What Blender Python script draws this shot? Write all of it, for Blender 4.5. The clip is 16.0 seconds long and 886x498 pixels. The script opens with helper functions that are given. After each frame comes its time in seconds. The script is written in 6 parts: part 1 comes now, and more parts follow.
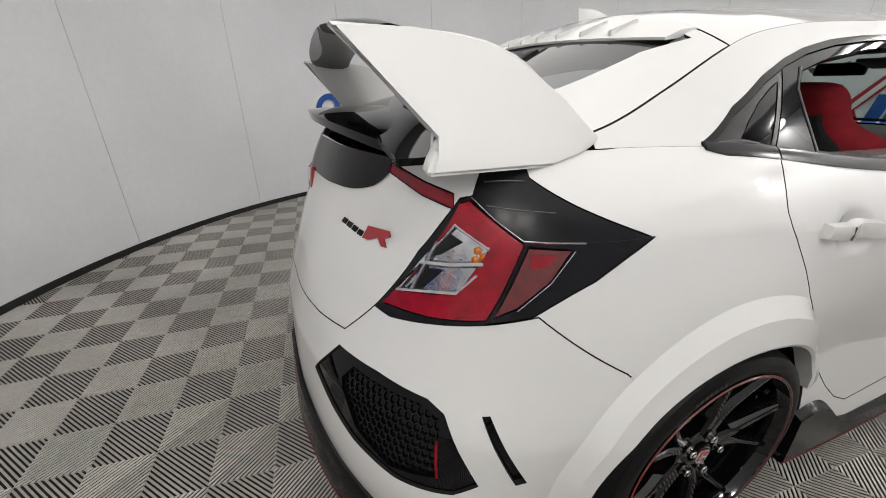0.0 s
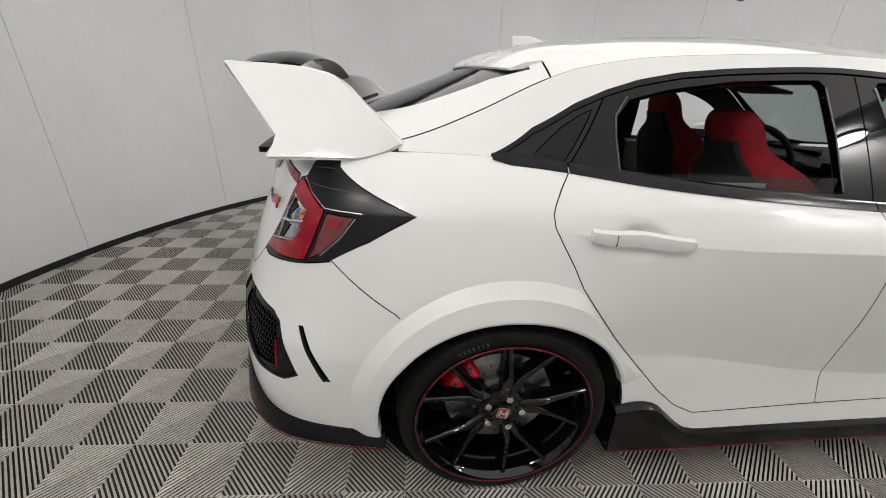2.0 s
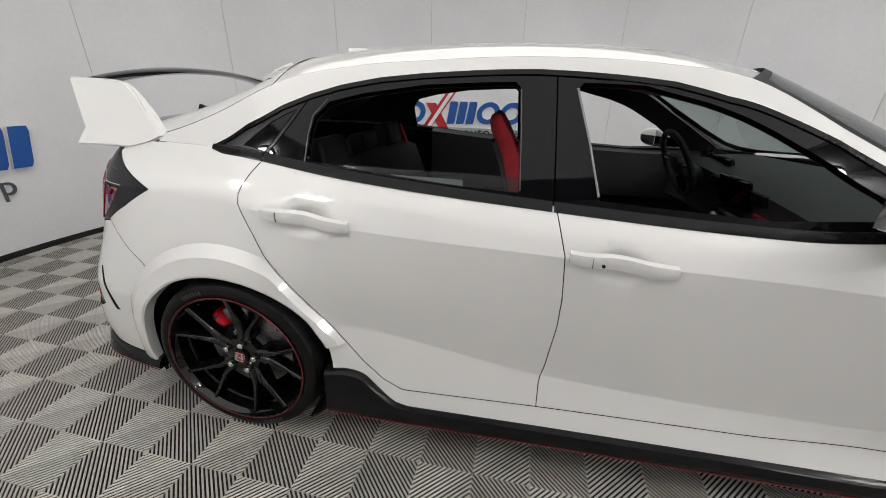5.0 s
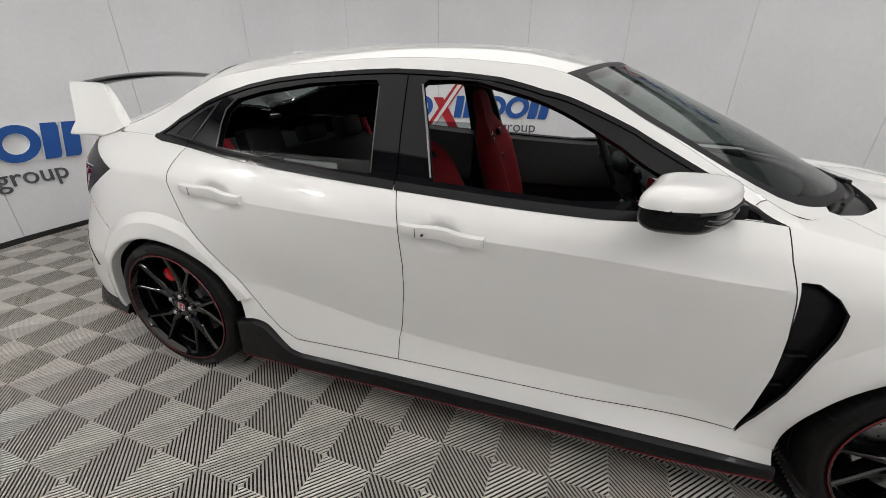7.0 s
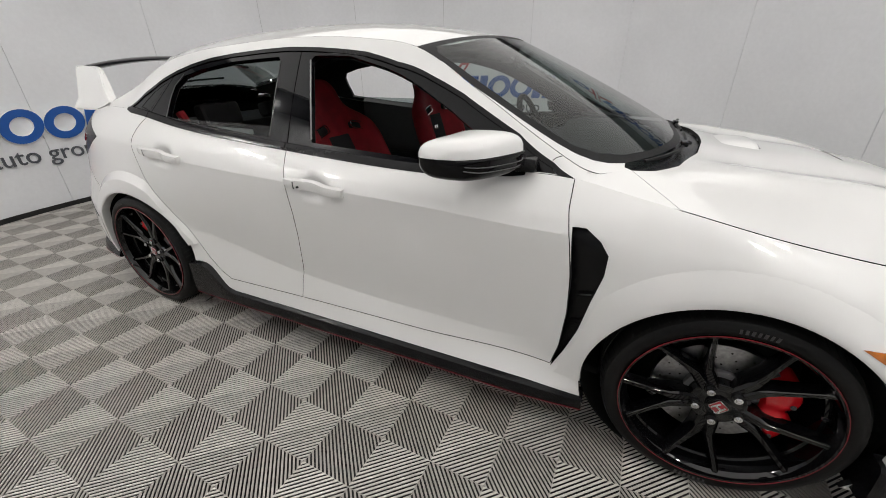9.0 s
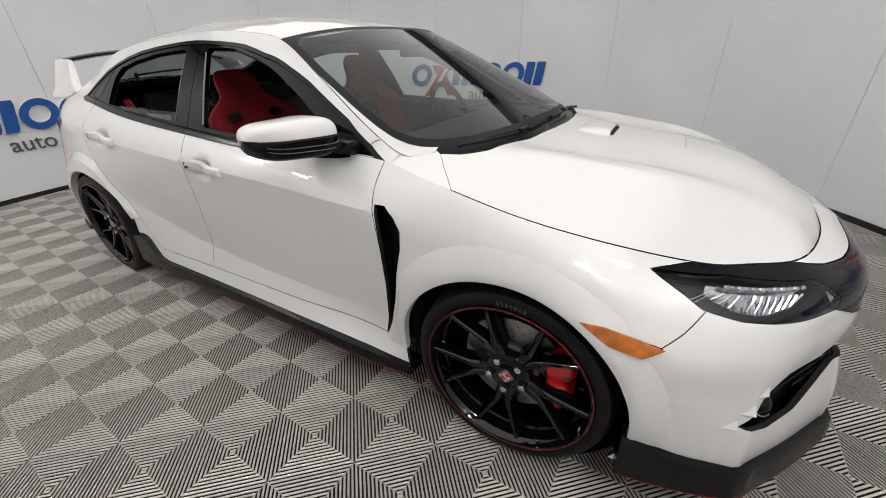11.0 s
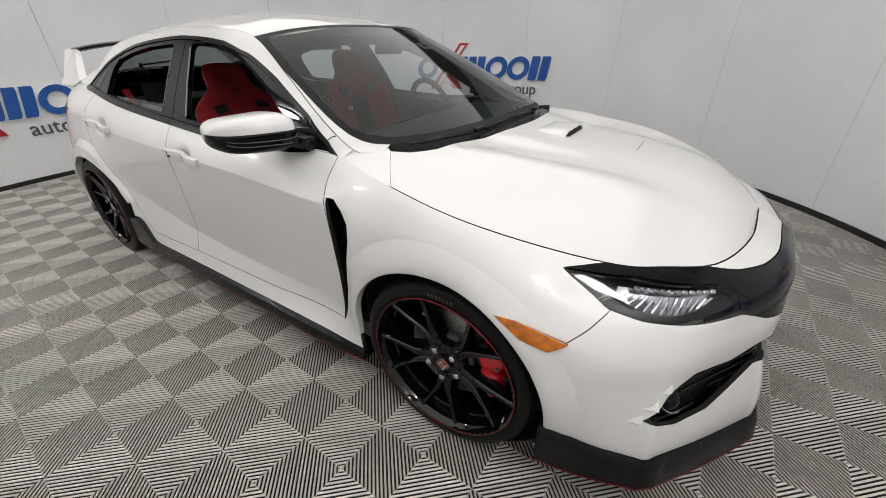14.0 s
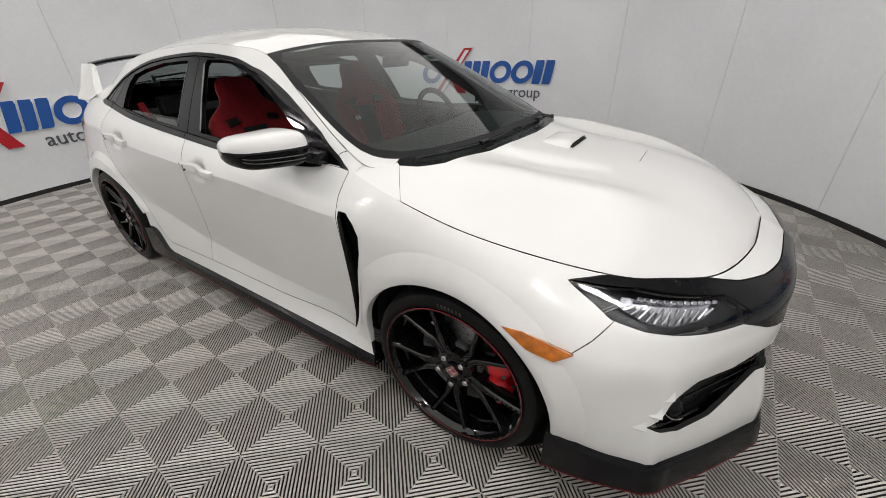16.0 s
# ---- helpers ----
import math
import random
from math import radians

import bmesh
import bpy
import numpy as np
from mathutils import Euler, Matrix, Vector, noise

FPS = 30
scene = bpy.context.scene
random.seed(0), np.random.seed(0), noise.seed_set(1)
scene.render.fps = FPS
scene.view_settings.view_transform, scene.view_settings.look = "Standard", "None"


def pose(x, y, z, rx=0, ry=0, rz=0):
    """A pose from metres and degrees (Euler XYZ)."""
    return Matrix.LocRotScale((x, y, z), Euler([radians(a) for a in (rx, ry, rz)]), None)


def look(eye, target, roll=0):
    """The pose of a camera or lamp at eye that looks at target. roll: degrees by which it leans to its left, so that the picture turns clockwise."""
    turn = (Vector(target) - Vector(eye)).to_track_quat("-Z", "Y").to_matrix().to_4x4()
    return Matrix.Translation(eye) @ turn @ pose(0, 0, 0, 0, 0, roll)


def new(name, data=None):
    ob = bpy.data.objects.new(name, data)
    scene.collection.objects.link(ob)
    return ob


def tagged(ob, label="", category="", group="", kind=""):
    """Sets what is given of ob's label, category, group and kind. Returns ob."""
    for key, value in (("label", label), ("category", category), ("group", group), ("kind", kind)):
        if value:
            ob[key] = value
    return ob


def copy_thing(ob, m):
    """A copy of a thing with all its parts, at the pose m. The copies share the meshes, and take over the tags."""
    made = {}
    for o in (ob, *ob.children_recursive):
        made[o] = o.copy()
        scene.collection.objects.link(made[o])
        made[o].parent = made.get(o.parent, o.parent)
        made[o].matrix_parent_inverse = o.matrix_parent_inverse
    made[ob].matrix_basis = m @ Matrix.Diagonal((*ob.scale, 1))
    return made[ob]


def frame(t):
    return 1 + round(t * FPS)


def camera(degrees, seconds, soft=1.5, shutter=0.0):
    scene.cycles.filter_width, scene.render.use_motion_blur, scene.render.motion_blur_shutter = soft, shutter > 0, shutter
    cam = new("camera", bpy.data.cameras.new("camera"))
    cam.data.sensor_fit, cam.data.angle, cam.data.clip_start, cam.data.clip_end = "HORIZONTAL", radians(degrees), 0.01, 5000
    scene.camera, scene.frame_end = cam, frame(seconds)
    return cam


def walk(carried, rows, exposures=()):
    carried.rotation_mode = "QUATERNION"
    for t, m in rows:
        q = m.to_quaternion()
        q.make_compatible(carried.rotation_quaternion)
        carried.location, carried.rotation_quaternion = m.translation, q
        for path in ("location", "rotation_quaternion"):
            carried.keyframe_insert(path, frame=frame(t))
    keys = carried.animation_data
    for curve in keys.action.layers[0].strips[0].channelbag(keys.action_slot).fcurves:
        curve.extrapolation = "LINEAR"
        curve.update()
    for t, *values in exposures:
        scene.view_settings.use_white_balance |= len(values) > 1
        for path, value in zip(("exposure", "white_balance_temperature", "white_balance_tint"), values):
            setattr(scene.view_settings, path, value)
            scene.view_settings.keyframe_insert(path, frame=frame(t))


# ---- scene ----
cam = camera(99.6, 16.0, soft=0.9)
PATH = [
    (0, (-2.196, -1.269, 1.187), (-1.547, 0.447, 0.391), -0.2),
    (0.5, (-2.124, -1.445, 1.201), (-1.608, 0.313, 0.398), 0.8),
    (1, (-1.967, -1.518, 1.218), (-1.574, 0.271, 0.414), 1.4),
    (1.5, (-1.77, -1.583, 1.239), (-1.476, 0.224, 0.433), 1.8),
    (2, (-1.639, -1.711, 1.24), (-1.448, 0.113, 0.441), 2.0),
    (2.5, (-1.465, -1.779, 1.26), (-1.382, 0.052, 0.462), 1.8),
    (3, (-1.237, -1.754, 1.257), (-1.25, 0.082, 0.463), 1.5),
    (3.5, (-1.09, -1.805, 1.256), (-1.179, 0.033, 0.471), 1.5),
    (4, (-0.897, -1.893, 1.265), (-1.064, -0.062, 0.479), 1.4),
    (4.5, (-0.645, -1.865, 1.262), (-0.888, -0.041, 0.48), 1.3),
    (7, (0.253, -1.932, 1.277), (-0.296, -0.187, 0.47), 0.2),
    (7.5, (0.422, -1.984, 1.282), (-0.182, -0.263, 0.46), -0.1),
    (8, (0.622, -1.899, 1.263), (-0.041, -0.21, 0.422), -0.4),
    (8.5, (0.775, -1.883, 1.258), (0.068, -0.22, 0.401), -0.6),
    (9, (0.953, -1.93, 1.241), (0.193, -0.3, 0.367), -1.0),
    (9.5, (1.129, -1.868, 1.239), (0.332, -0.258, 0.36), -1.2),
    (10, (1.307, -1.807, 1.239), (0.473, -0.222, 0.35), -1.5),
    (12.5, (1.875, -1.644, 1.228), (0.893, -0.183, 0.278), -1.4),
    (13, (1.866, -1.636, 1.241), (0.887, -0.174, 0.291), -1.1),
    (13.5, (1.863, -1.636, 1.253), (0.89, -0.173, 0.298), -1.0),
    (14, (1.862, -1.645, 1.264), (0.892, -0.179, 0.31), -0.9),
    (14.5, (1.862, -1.652, 1.275), (0.888, -0.189, 0.322), -1.1),
    (15, (1.864, -1.66, 1.288), (0.884, -0.201, 0.334), -1.3),
    (15.5, (1.865, -1.664, 1.299), (0.876, -0.209, 0.349), -1.6),
    (16, (1.865, -1.666, 1.314), (0.87, -0.213, 0.365), -1.8),
]
walk(cam, [(t, look(eye, target, roll)) for t, eye, target, roll in PATH])

# ---- world, lamps, exposure ----
world = bpy.data.worlds.new("studio_world")
scene.world = world
world.use_nodes = True
world.node_tree.nodes["Background"].inputs[0].default_value = (0.9, 0.95, 1.0, 1)
world.node_tree.nodes["Background"].inputs[1].default_value = 0.02

LAMP_POWER = 100.0
CEILING_POWER = 0.99
ROOM_X, ROOM_Y, ROOM_R, ROOM_H = -0.25, 0.0, 3.9, 3.1


# ---- materials ----
def shader(name, base, rough=0.5, metal=0.0, coat=0.0, grain=0.0, grain_size=40.0, stain=0.0, stain_size=2.0, bump=0.0,
           bump_size=200.0, spec=0.5, rough_var=0.0, per_object=0.0):
    m = bpy.data.materials.new(name)
    m.use_nodes = True
    nt = m.node_tree
    b = nt.nodes["Principled BSDF"]
    b.inputs["Roughness"].default_value = rough
    b.inputs["Metallic"].default_value = metal
    b.inputs["Coat Weight"].default_value = coat
    b.inputs["Coat Roughness"].default_value = 0.008
    b.inputs["Specular IOR Level"].default_value = spec
    b.inputs["Base Color"].default_value = (*base, 1)
    co = nt.nodes.new("ShaderNodeTexCoord")

    def wave(size, detail):
        n = nt.nodes.new("ShaderNodeTexNoise")
        n.inputs["Scale"].default_value = size
        n.inputs["Detail"].default_value = detail
        nt.links.new(co.outputs["Object"], n.inputs["Vector"])
        return n

    last = None
    for amount, size in ((grain, grain_size), (stain, stain_size)):
        if amount:
            n = wave(size, 4)
            mix = nt.nodes.new("ShaderNodeMix")
            mix.data_type, mix.blend_type = "RGBA", "MULTIPLY"
            mix.inputs["Factor"].default_value = 1.0
            ramp = nt.nodes.new("ShaderNodeMapRange")
            ramp.inputs["From Min"].default_value, ramp.inputs["From Max"].default_value = 0.3, 0.7
            ramp.inputs["To Min"].default_value, ramp.inputs["To Max"].default_value = 1 - amount, 1 + amount * 0.3
            nt.links.new(n.outputs["Fac"], ramp.inputs["Value"])
            if last:
                nt.links.new(last, mix.inputs["A"])
            else:
                mix.inputs["A"].default_value = (*base, 1)
            nt.links.new(ramp.outputs["Result"], mix.inputs["B"])
            last = mix.outputs["Result"]
    if per_object:
        info = nt.nodes.new("ShaderNodeObjectInfo")
        ramp = nt.nodes.new("ShaderNodeMapRange")
        ramp.inputs["To Min"].default_value, ramp.inputs["To Max"].default_value = 1 - per_object, 1 + per_object
        nt.links.new(info.outputs["Random"], ramp.inputs["Value"])
        mix = nt.nodes.new("ShaderNodeMix")
        mix.data_type, mix.blend_type = "RGBA", "MULTIPLY"
        mix.inputs["Factor"].default_value = 1.0
        if last:
            nt.links.new(last, mix.inputs["A"])
        else:
            mix.inputs["A"].default_value = (*base, 1)
        nt.links.new(ramp.outputs["Result"], mix.inputs["B"])
        last = mix.outputs["Result"]
    if last:
        nt.links.new(last, b.inputs["Base Color"])
    if rough_var:
        n = wave(stain_size * 3, 3)
        ramp = nt.nodes.new("ShaderNodeMapRange")
        ramp.inputs["To Min"].default_value, ramp.inputs["To Max"].default_value = rough - rough_var, rough + rough_var
        nt.links.new(n.outputs["Fac"], ramp.inputs["Value"])
        nt.links.new(ramp.outputs["Result"], b.inputs["Roughness"])
    if bump:
        n = wave(bump_size, 3)
        bn = nt.nodes.new("ShaderNodeBump")
        bn.inputs["Strength"].default_value = bump
        bn.inputs["Distance"].default_value = 0.002
        nt.links.new(n.outputs["Fac"], bn.inputs["Height"])
        nt.links.new(bn.outputs["Normal"], b.inputs["Normal"])
    return m


def glassy(name, tint, rough=0.0, ior=1.45):
    m = shader(name, tint, rough)
    b = m.node_tree.nodes["Principled BSDF"]
    b.inputs["Transmission Weight"].default_value = 1.0
    b.inputs["IOR"].default_value = ior
    return m


def pane_glass(name, tint, gloss):
    """Thin glass: a tinted clear pane with a mirror sheen that grows at grazing angles."""
    m = bpy.data.materials.new(name)
    m.use_nodes = True
    nt = m.node_tree
    nt.nodes.remove(nt.nodes["Principled BSDF"])
    clear, sheen, mix, fr, power, span = (nt.nodes.new("ShaderNode" + k) for k in ("BsdfTransparent", "BsdfGlossy", "MixShader", "LayerWeight", "Math", "MapRange"))
    clear.inputs["Color"].default_value = (*tint, 1)
    sheen.inputs["Roughness"].default_value = 0.01
    fr.inputs["Blend"].default_value = 0.5
    power.operation = "POWER"
    power.inputs[1].default_value = 4.5
    span.inputs["To Min"].default_value = gloss
    nt.links.new(fr.outputs["Facing"], power.inputs[0])
    nt.links.new(power.outputs[0], span.inputs["Value"])
    nt.links.new(span.outputs[0], mix.inputs[0])
    nt.links.new(clear.outputs[0], mix.inputs[1])
    nt.links.new(sheen.outputs[0], mix.inputs[2])
    nt.links.new(mix.outputs[0], nt.nodes["Material Output"].inputs["Surface"])
    return m


def glow(name, colour, power):
    m = bpy.data.materials.new(name)
    m.use_nodes = True
    b = m.node_tree.nodes["Principled BSDF"]
    b.inputs["Base Color"].default_value = (0.9, 0.9, 0.9, 1)
    b.inputs["Emission Color"].default_value = (*colour, 1)
    b.inputs["Emission Strength"].default_value = power
    return m


PAINT = shader("white_paint", (0.715, 0.713, 0.70), 0.38, coat=1.0, stain=0.015, stain_size=3.0)
GLOSS_BLACK = shader("gloss_black", (0.003, 0.003, 0.004), 0.012, spec=0.21)
SATIN_BLACK = shader("satin_black", (0.006, 0.006, 0.007), 0.26, spec=0.24, grain=0.15, grain_size=120, bump=0.1, bump_size=700)
DARK_TRIM = shader("dark_trim_strip", (0.008, 0.008, 0.009), 0.16, spec=0.18, grain=0.15, grain_size=60, rough_var=0.05)
WEAVE_BLACK = shader("woven_look_black", (0.005, 0.005, 0.006), 0.20, spec=0.22, grain=0.3, grain_size=90, rough_var=0.04)
weave = WEAVE_BLACK.node_tree
weave_co, weave_map, weave_tex, weave_bump = (weave.nodes.new("ShaderNode" + k) for k in ("TexCoord", "Mapping", "TexChecker", "Bump"))
weave_map.inputs["Rotation"].default_value = (0, radians(45), 0)
weave_tex.inputs["Scale"].default_value = 170
weave_bump.inputs["Strength"].default_value, weave_bump.inputs["Distance"].default_value = 0.25, 0.001
weave.links.new(weave_co.outputs["Object"], weave_map.inputs["Vector"])
weave.links.new(weave_map.outputs["Vector"], weave_tex.inputs["Vector"])
weave.links.new(weave_tex.outputs["Fac"], weave_bump.inputs["Height"])
weave.links.new(weave_bump.outputs["Normal"], weave.nodes["Principled BSDF"].inputs["Normal"])
TRIM_BLACK = shader("trim_black", (0.010, 0.010, 0.011), 0.45, spec=0.18, grain=0.2, grain_size=90, bump=0.15, bump_size=900)
VOID_BLACK = shader("underbody_black", (0.006, 0.006, 0.006), 0.9, grain=0.3, grain_size=20)
RUBBER = shader("tyre_rubber", (0.006, 0.006, 0.006), 0.45, spec=0.17, grain=0.25, grain_size=60, stain=0.2, stain_size=8, bump=0.2, bump_size=300)
RIM_BLACK = shader("rim_gloss_black", (0.003, 0.003, 0.0035), 0.035, spec=0.45)
SEAL_GREY = shader("seal_grey", (0.26, 0.26, 0.26), 0.45, grain=0.2, grain_size=90)
RUBBER_MARK = shader("rubber_mark", (0.045, 0.045, 0.045), 0.6, grain=0.5, grain_size=90)
RIM_RED = shader("rim_line_red", (0.17, 0.004, 0.010), 0.3, coat=0.4)
RED_LINE = shader("red_accent", (0.32, 0.008, 0.015), 0.3, coat=0.4)
RED_DARK = shader("dark_red_accent", (0.12, 0.004, 0.008), 0.4)
CALIPER_RED = shader("caliper_red", (0.66, 0.010, 0.018), 0.22, coat=0.6)
STEEL = shader("brushed_steel", (0.42, 0.42, 0.43), 0.32, metal=1.0, grain=0.3, grain_size=80)
DARK_STEEL = shader("dim_grey_trim", (0.10, 0.10, 0.10), 0.4, metal=0.3, grain=0.2, grain_size=80)
CHROME = shader("chrome", (0.75, 0.75, 0.76), 0.08, metal=1.0)
SILVER_PLASTIC = shader("silver_reflector", (0.6, 0.6, 0.62), 0.15, metal=0.9, grain=0.2, grain_size=60)
AMBER = shader("amber_lens", (0.54, 0.145, 0.001), 0.12, coat=0.8, grain=0.45, grain_size=45, bump=0.4, bump_size=120)
FACET = shader("faceted_reflector", (0.62, 0.62, 0.64), 0.12, metal=0.95, grain=0.35, grain_size=40, bump=0.5, bump_size=60)
RED_LENS = shader("red_lens", (0.28, 0.001, 0.011), 0.1, coat=0.5, spec=0.25, grain=0.3, grain_size=30, bump=0.3, bump_size=160)
DARK_RED_LENS = shader("dark_red_lens", (0.13, 0.003, 0.006), 0.1, coat=1.0, grain=0.3, grain_size=40)
SMOKED = shader("smoked_lens", (0.008, 0.008, 0.010), 0.28, spec=0.22, grain=0.3, grain_size=25)
CLEAR_LENS = pane_glass("clear_lens", (0.93, 0.94, 0.96), 0.04)
SCREEN_GLASS = pane_glass("windscreen_glass", (0.42, 0.485, 0.47), 0.05)
SIDE_GLASS = pane_glass("side_glass", (0.42, 0.48, 0.47), 0.05)
HATCH_GLASS = pane_glass("hatch_glass", (0.30, 0.34, 0.34), 0.15)
RED_CLOTH = shader("red_suede", (0.30, 0.006, 0.014), 0.85, grain=0.25, grain_size=25, stain=0.2, stain_size=6, bump=0.3, bump_size=900)
BLACK_CLOTH = shader("black_cloth", (0.010, 0.010, 0.011), 0.85, grain=0.25, grain_size=60, bump=0.3, bump_size=900)
DASH_PLASTIC = shader("dash_plastic", (0.030, 0.032, 0.032), 0.55, grain=0.2, grain_size=80, bump=0.2, bump_size=800)
GREY_LINING = shader("grey_headlining", (0.05, 0.05, 0.05), 0.9, grain=0.15, grain_size=200)
PAPER = shader("white_paper", (0.8, 0.8, 0.8), 0.7, stain=0.05)
WALL_WHITE = shader("wall_white", (0.83, 0.838, 0.855), 0.55, grain=0.03, grain_size=30, stain=0.09, stain_size=0.8, bump=0.05, bump_size=60, rough_var=0.1)
CEILING_GREY = shader("ceiling_grey", (0.22, 0.22, 0.225), 0.8, stain=0.05, stain_size=1.0)
JOINT_GREY = shader("joint_grey", (0.48, 0.48, 0.48), 0.8, grain=0.3, grain_size=8)
BASE_BLACK = shader("base_strip_black", (0.012, 0.012, 0.012), 0.5, grain=0.2)
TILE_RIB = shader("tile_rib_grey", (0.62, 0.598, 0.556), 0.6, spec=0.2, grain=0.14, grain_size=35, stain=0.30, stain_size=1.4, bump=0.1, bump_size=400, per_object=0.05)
# Darker copy of TILE_RIB: shade of ribs turned from the light, as colour.
TILE_RIB_SHADED = shader("tile_rib_shaded", (0.44, 0.420, 0.386), 0.65, spec=0.2, grain=0.14, grain_size=35, stain=0.30, stain_size=1.4, bump=0.1, bump_size=400, per_object=0.05)
TILE_DARK = shader("tile_gap_dark", (0.010, 0.010, 0.010), 0.85, grain=0.3, grain_size=30)
SIGN_BLUE = shader("sign_blue", (0.012, 0.09, 0.36), 0.35, stain=0.08, stain_size=3)
SIGN_RED = shader("sign_red", (0.45, 0.012, 0.02), 0.35, stain=0.08, stain_size=3)
SIGN_GREY = shader("sign_grey", (0.09, 0.095, 0.11), 0.4, stain=0.08, stain_size=3)
LAMP_GLOW = glow("lamp_diffuser", (1.0, 0.97, 0.93), LAMP_POWER)
CEILING_GLOW = glow("ceiling_diffuser", (1.0, 0.975, 0.945), CEILING_POWER)
LAMP_FRAME = shader("lamp_frame_white", (0.7, 0.7, 0.7), 0.5)


# ---- building helpers ----
def mesh_object(name, verts, faces, material, parent=None, label="", normals=None, smooth=True, angle=40):
    me = bpy.data.meshes.new(name)
    me.from_pydata([tuple(map(float, v)) for v in verts], [], [tuple(map(int, f)) for f in faces])
    me.materials.append(material)
    if smooth:
        me.polygons.foreach_set("use_smooth", [True] * len(me.polygons))
        if normals is not None:
            if material is PAINT:
                me.materials.append(VOID_BLACK)
                me.polygons.foreach_set("material_index", [1 if len(f) == 4 else 0 for f in faces])
            me.normals_split_custom_set_from_vertices([tuple(map(float, n)) for n in normals])
        else:
            me.set_sharp_from_angle(angle=radians(angle))
    me.update()
    ob = new(name, me)
    if parent:
        ob.parent = parent
    if label:
        tagged(ob, label)
    return ob


def part(name, bm, material, parent=None, label="", smooth=True, angle=35):
    me = bpy.data.meshes.new(name)
    bmesh.ops.recalc_face_normals(bm, faces=bm.faces)
    bm.to_mesh(me)
    bm.free()
    me.materials.append(material)
    if smooth:
        me.polygons.foreach_set("use_smooth", [True] * len(me.polygons))
        me.set_sharp_from_angle(angle=radians(angle))
    ob = new(name, me)
    if parent:
        ob.parent = parent
    if label:
        tagged(ob, label)
    return ob


def thing(name, label, category, group="", kind="", at=(0, 0, 0)):
    ob = new(name)
    ob.location = at
    return tagged(ob, label, category, group, kind)


def add_box(bm, size, m=None, bevel=0.0, segments=2):
    r = bmesh.ops.create_cube(bm, size=1.0, matrix=(m or Matrix()) @ Matrix.Diagonal((*size, 1)))
    if bevel:
        es = list({e for v in r["verts"] for e in v.link_edges})
        bmesh.ops.bevel(bm, geom=es, offset=bevel, segments=segments, affect="EDGES", profile=0.6)
    return r


def add_cylinder(bm, radius, depth, m=None, segments=32, radius2=None, bevel=0.0):
    r = bmesh.ops.create_cone(bm, cap_ends=True, segments=segments, radius1=radius, radius2=radius if radius2 is None else radius2,
                              depth=depth, matrix=m or Matrix())
    if bevel:
        es = [e for e in {e for v in r["verts"] for e in v.link_edges} if len(e.link_faces) == 2 and e.calc_face_angle(0) > 0.7]
        bmesh.ops.bevel(bm, geom=es, offset=bevel, segments=2, affect="EDGES")
    return r


def revolve(profile, segments=64, axis="y", closed=True):
    """Vertices and faces of a profile of (along, radius) turned round an axis through the origin."""
    verts, faces, n = [], [], len(profile)
    for i in range(segments):
        a = 2 * math.pi * i / segments
        for s, r in profile:
            verts.append((r * math.cos(a), s, r * math.sin(a)))
    for i in range(segments):
        j = (i + 1) % segments
        for k in range(n if closed else n - 1):
            l = (k + 1) % n
            faces.append((i * n + k, i * n + l, j * n + l, j * n + k))
    return verts, faces


def extrude_outline(outline, place, depth_way, bevel=0.0):
    """A bmesh prism: a 2D outline, laid out by place(u, v), pushed along the vector depth_way."""
    bm = bmesh.new()
    ring = [bm.verts.new(place(u, v)) for u, v in outline]
    f = bm.faces.new(ring)
    r = bmesh.ops.extrude_face_region(bm, geom=[f])
    bmesh.ops.translate(bm, vec=depth_way, verts=[v for v in r["geom"] if isinstance(v, bmesh.types.BMVert)])
    if bevel:
        bmesh.ops.bevel(bm, geom=list(bm.edges), offset=bevel, segments=2, affect="EDGES", clamp_overlap=True)
    bmesh.ops.triangulate(bm, faces=[f for f in bm.faces if len(f.verts) > 4])
    return bm


def tube(points, radius, segments=8, closed=False):
    """A bmesh tube along points."""
    bm = bmesh.new()
    pts = [Vector(p) for p in points]
    rings = []
    for i, p in enumerate(pts):
        a = pts[i - 1] if i or closed else p
        b = pts[(i + 1) % len(pts)] if i + 1 < len(pts) or closed else p
        way = (b - a).normalized()
        side = way.orthogonal().normalized() if abs(way.z) > 0.9 else way.cross(Vector((0, 0, 1))).normalized()
        up = side.cross(way)
        rings.append([bm.verts.new(p + radius * (math.cos(2 * math.pi * k / segments) * side + math.sin(2 * math.pi * k / segments) * up))
                      for k in range(segments)])
    n = len(rings)
    for i in range(n if closed else n - 1):
        r, q = rings[i], rings[(i + 1) % n]
        for k in range(segments):
            bm.faces.new((r[k], r[(k + 1) % segments], q[(k + 1) % segments], q[k]))
    if not closed:
        bm.faces.new(rings[0])
        bm.faces.new(rings[-1][::-1])
    return bm


# ---- the room: a round booth ----
def ring_point(angle, radius, z):
    a = radians(angle)
    return (ROOM_X + radius * math.cos(a), ROOM_Y + radius * math.sin(a), z)


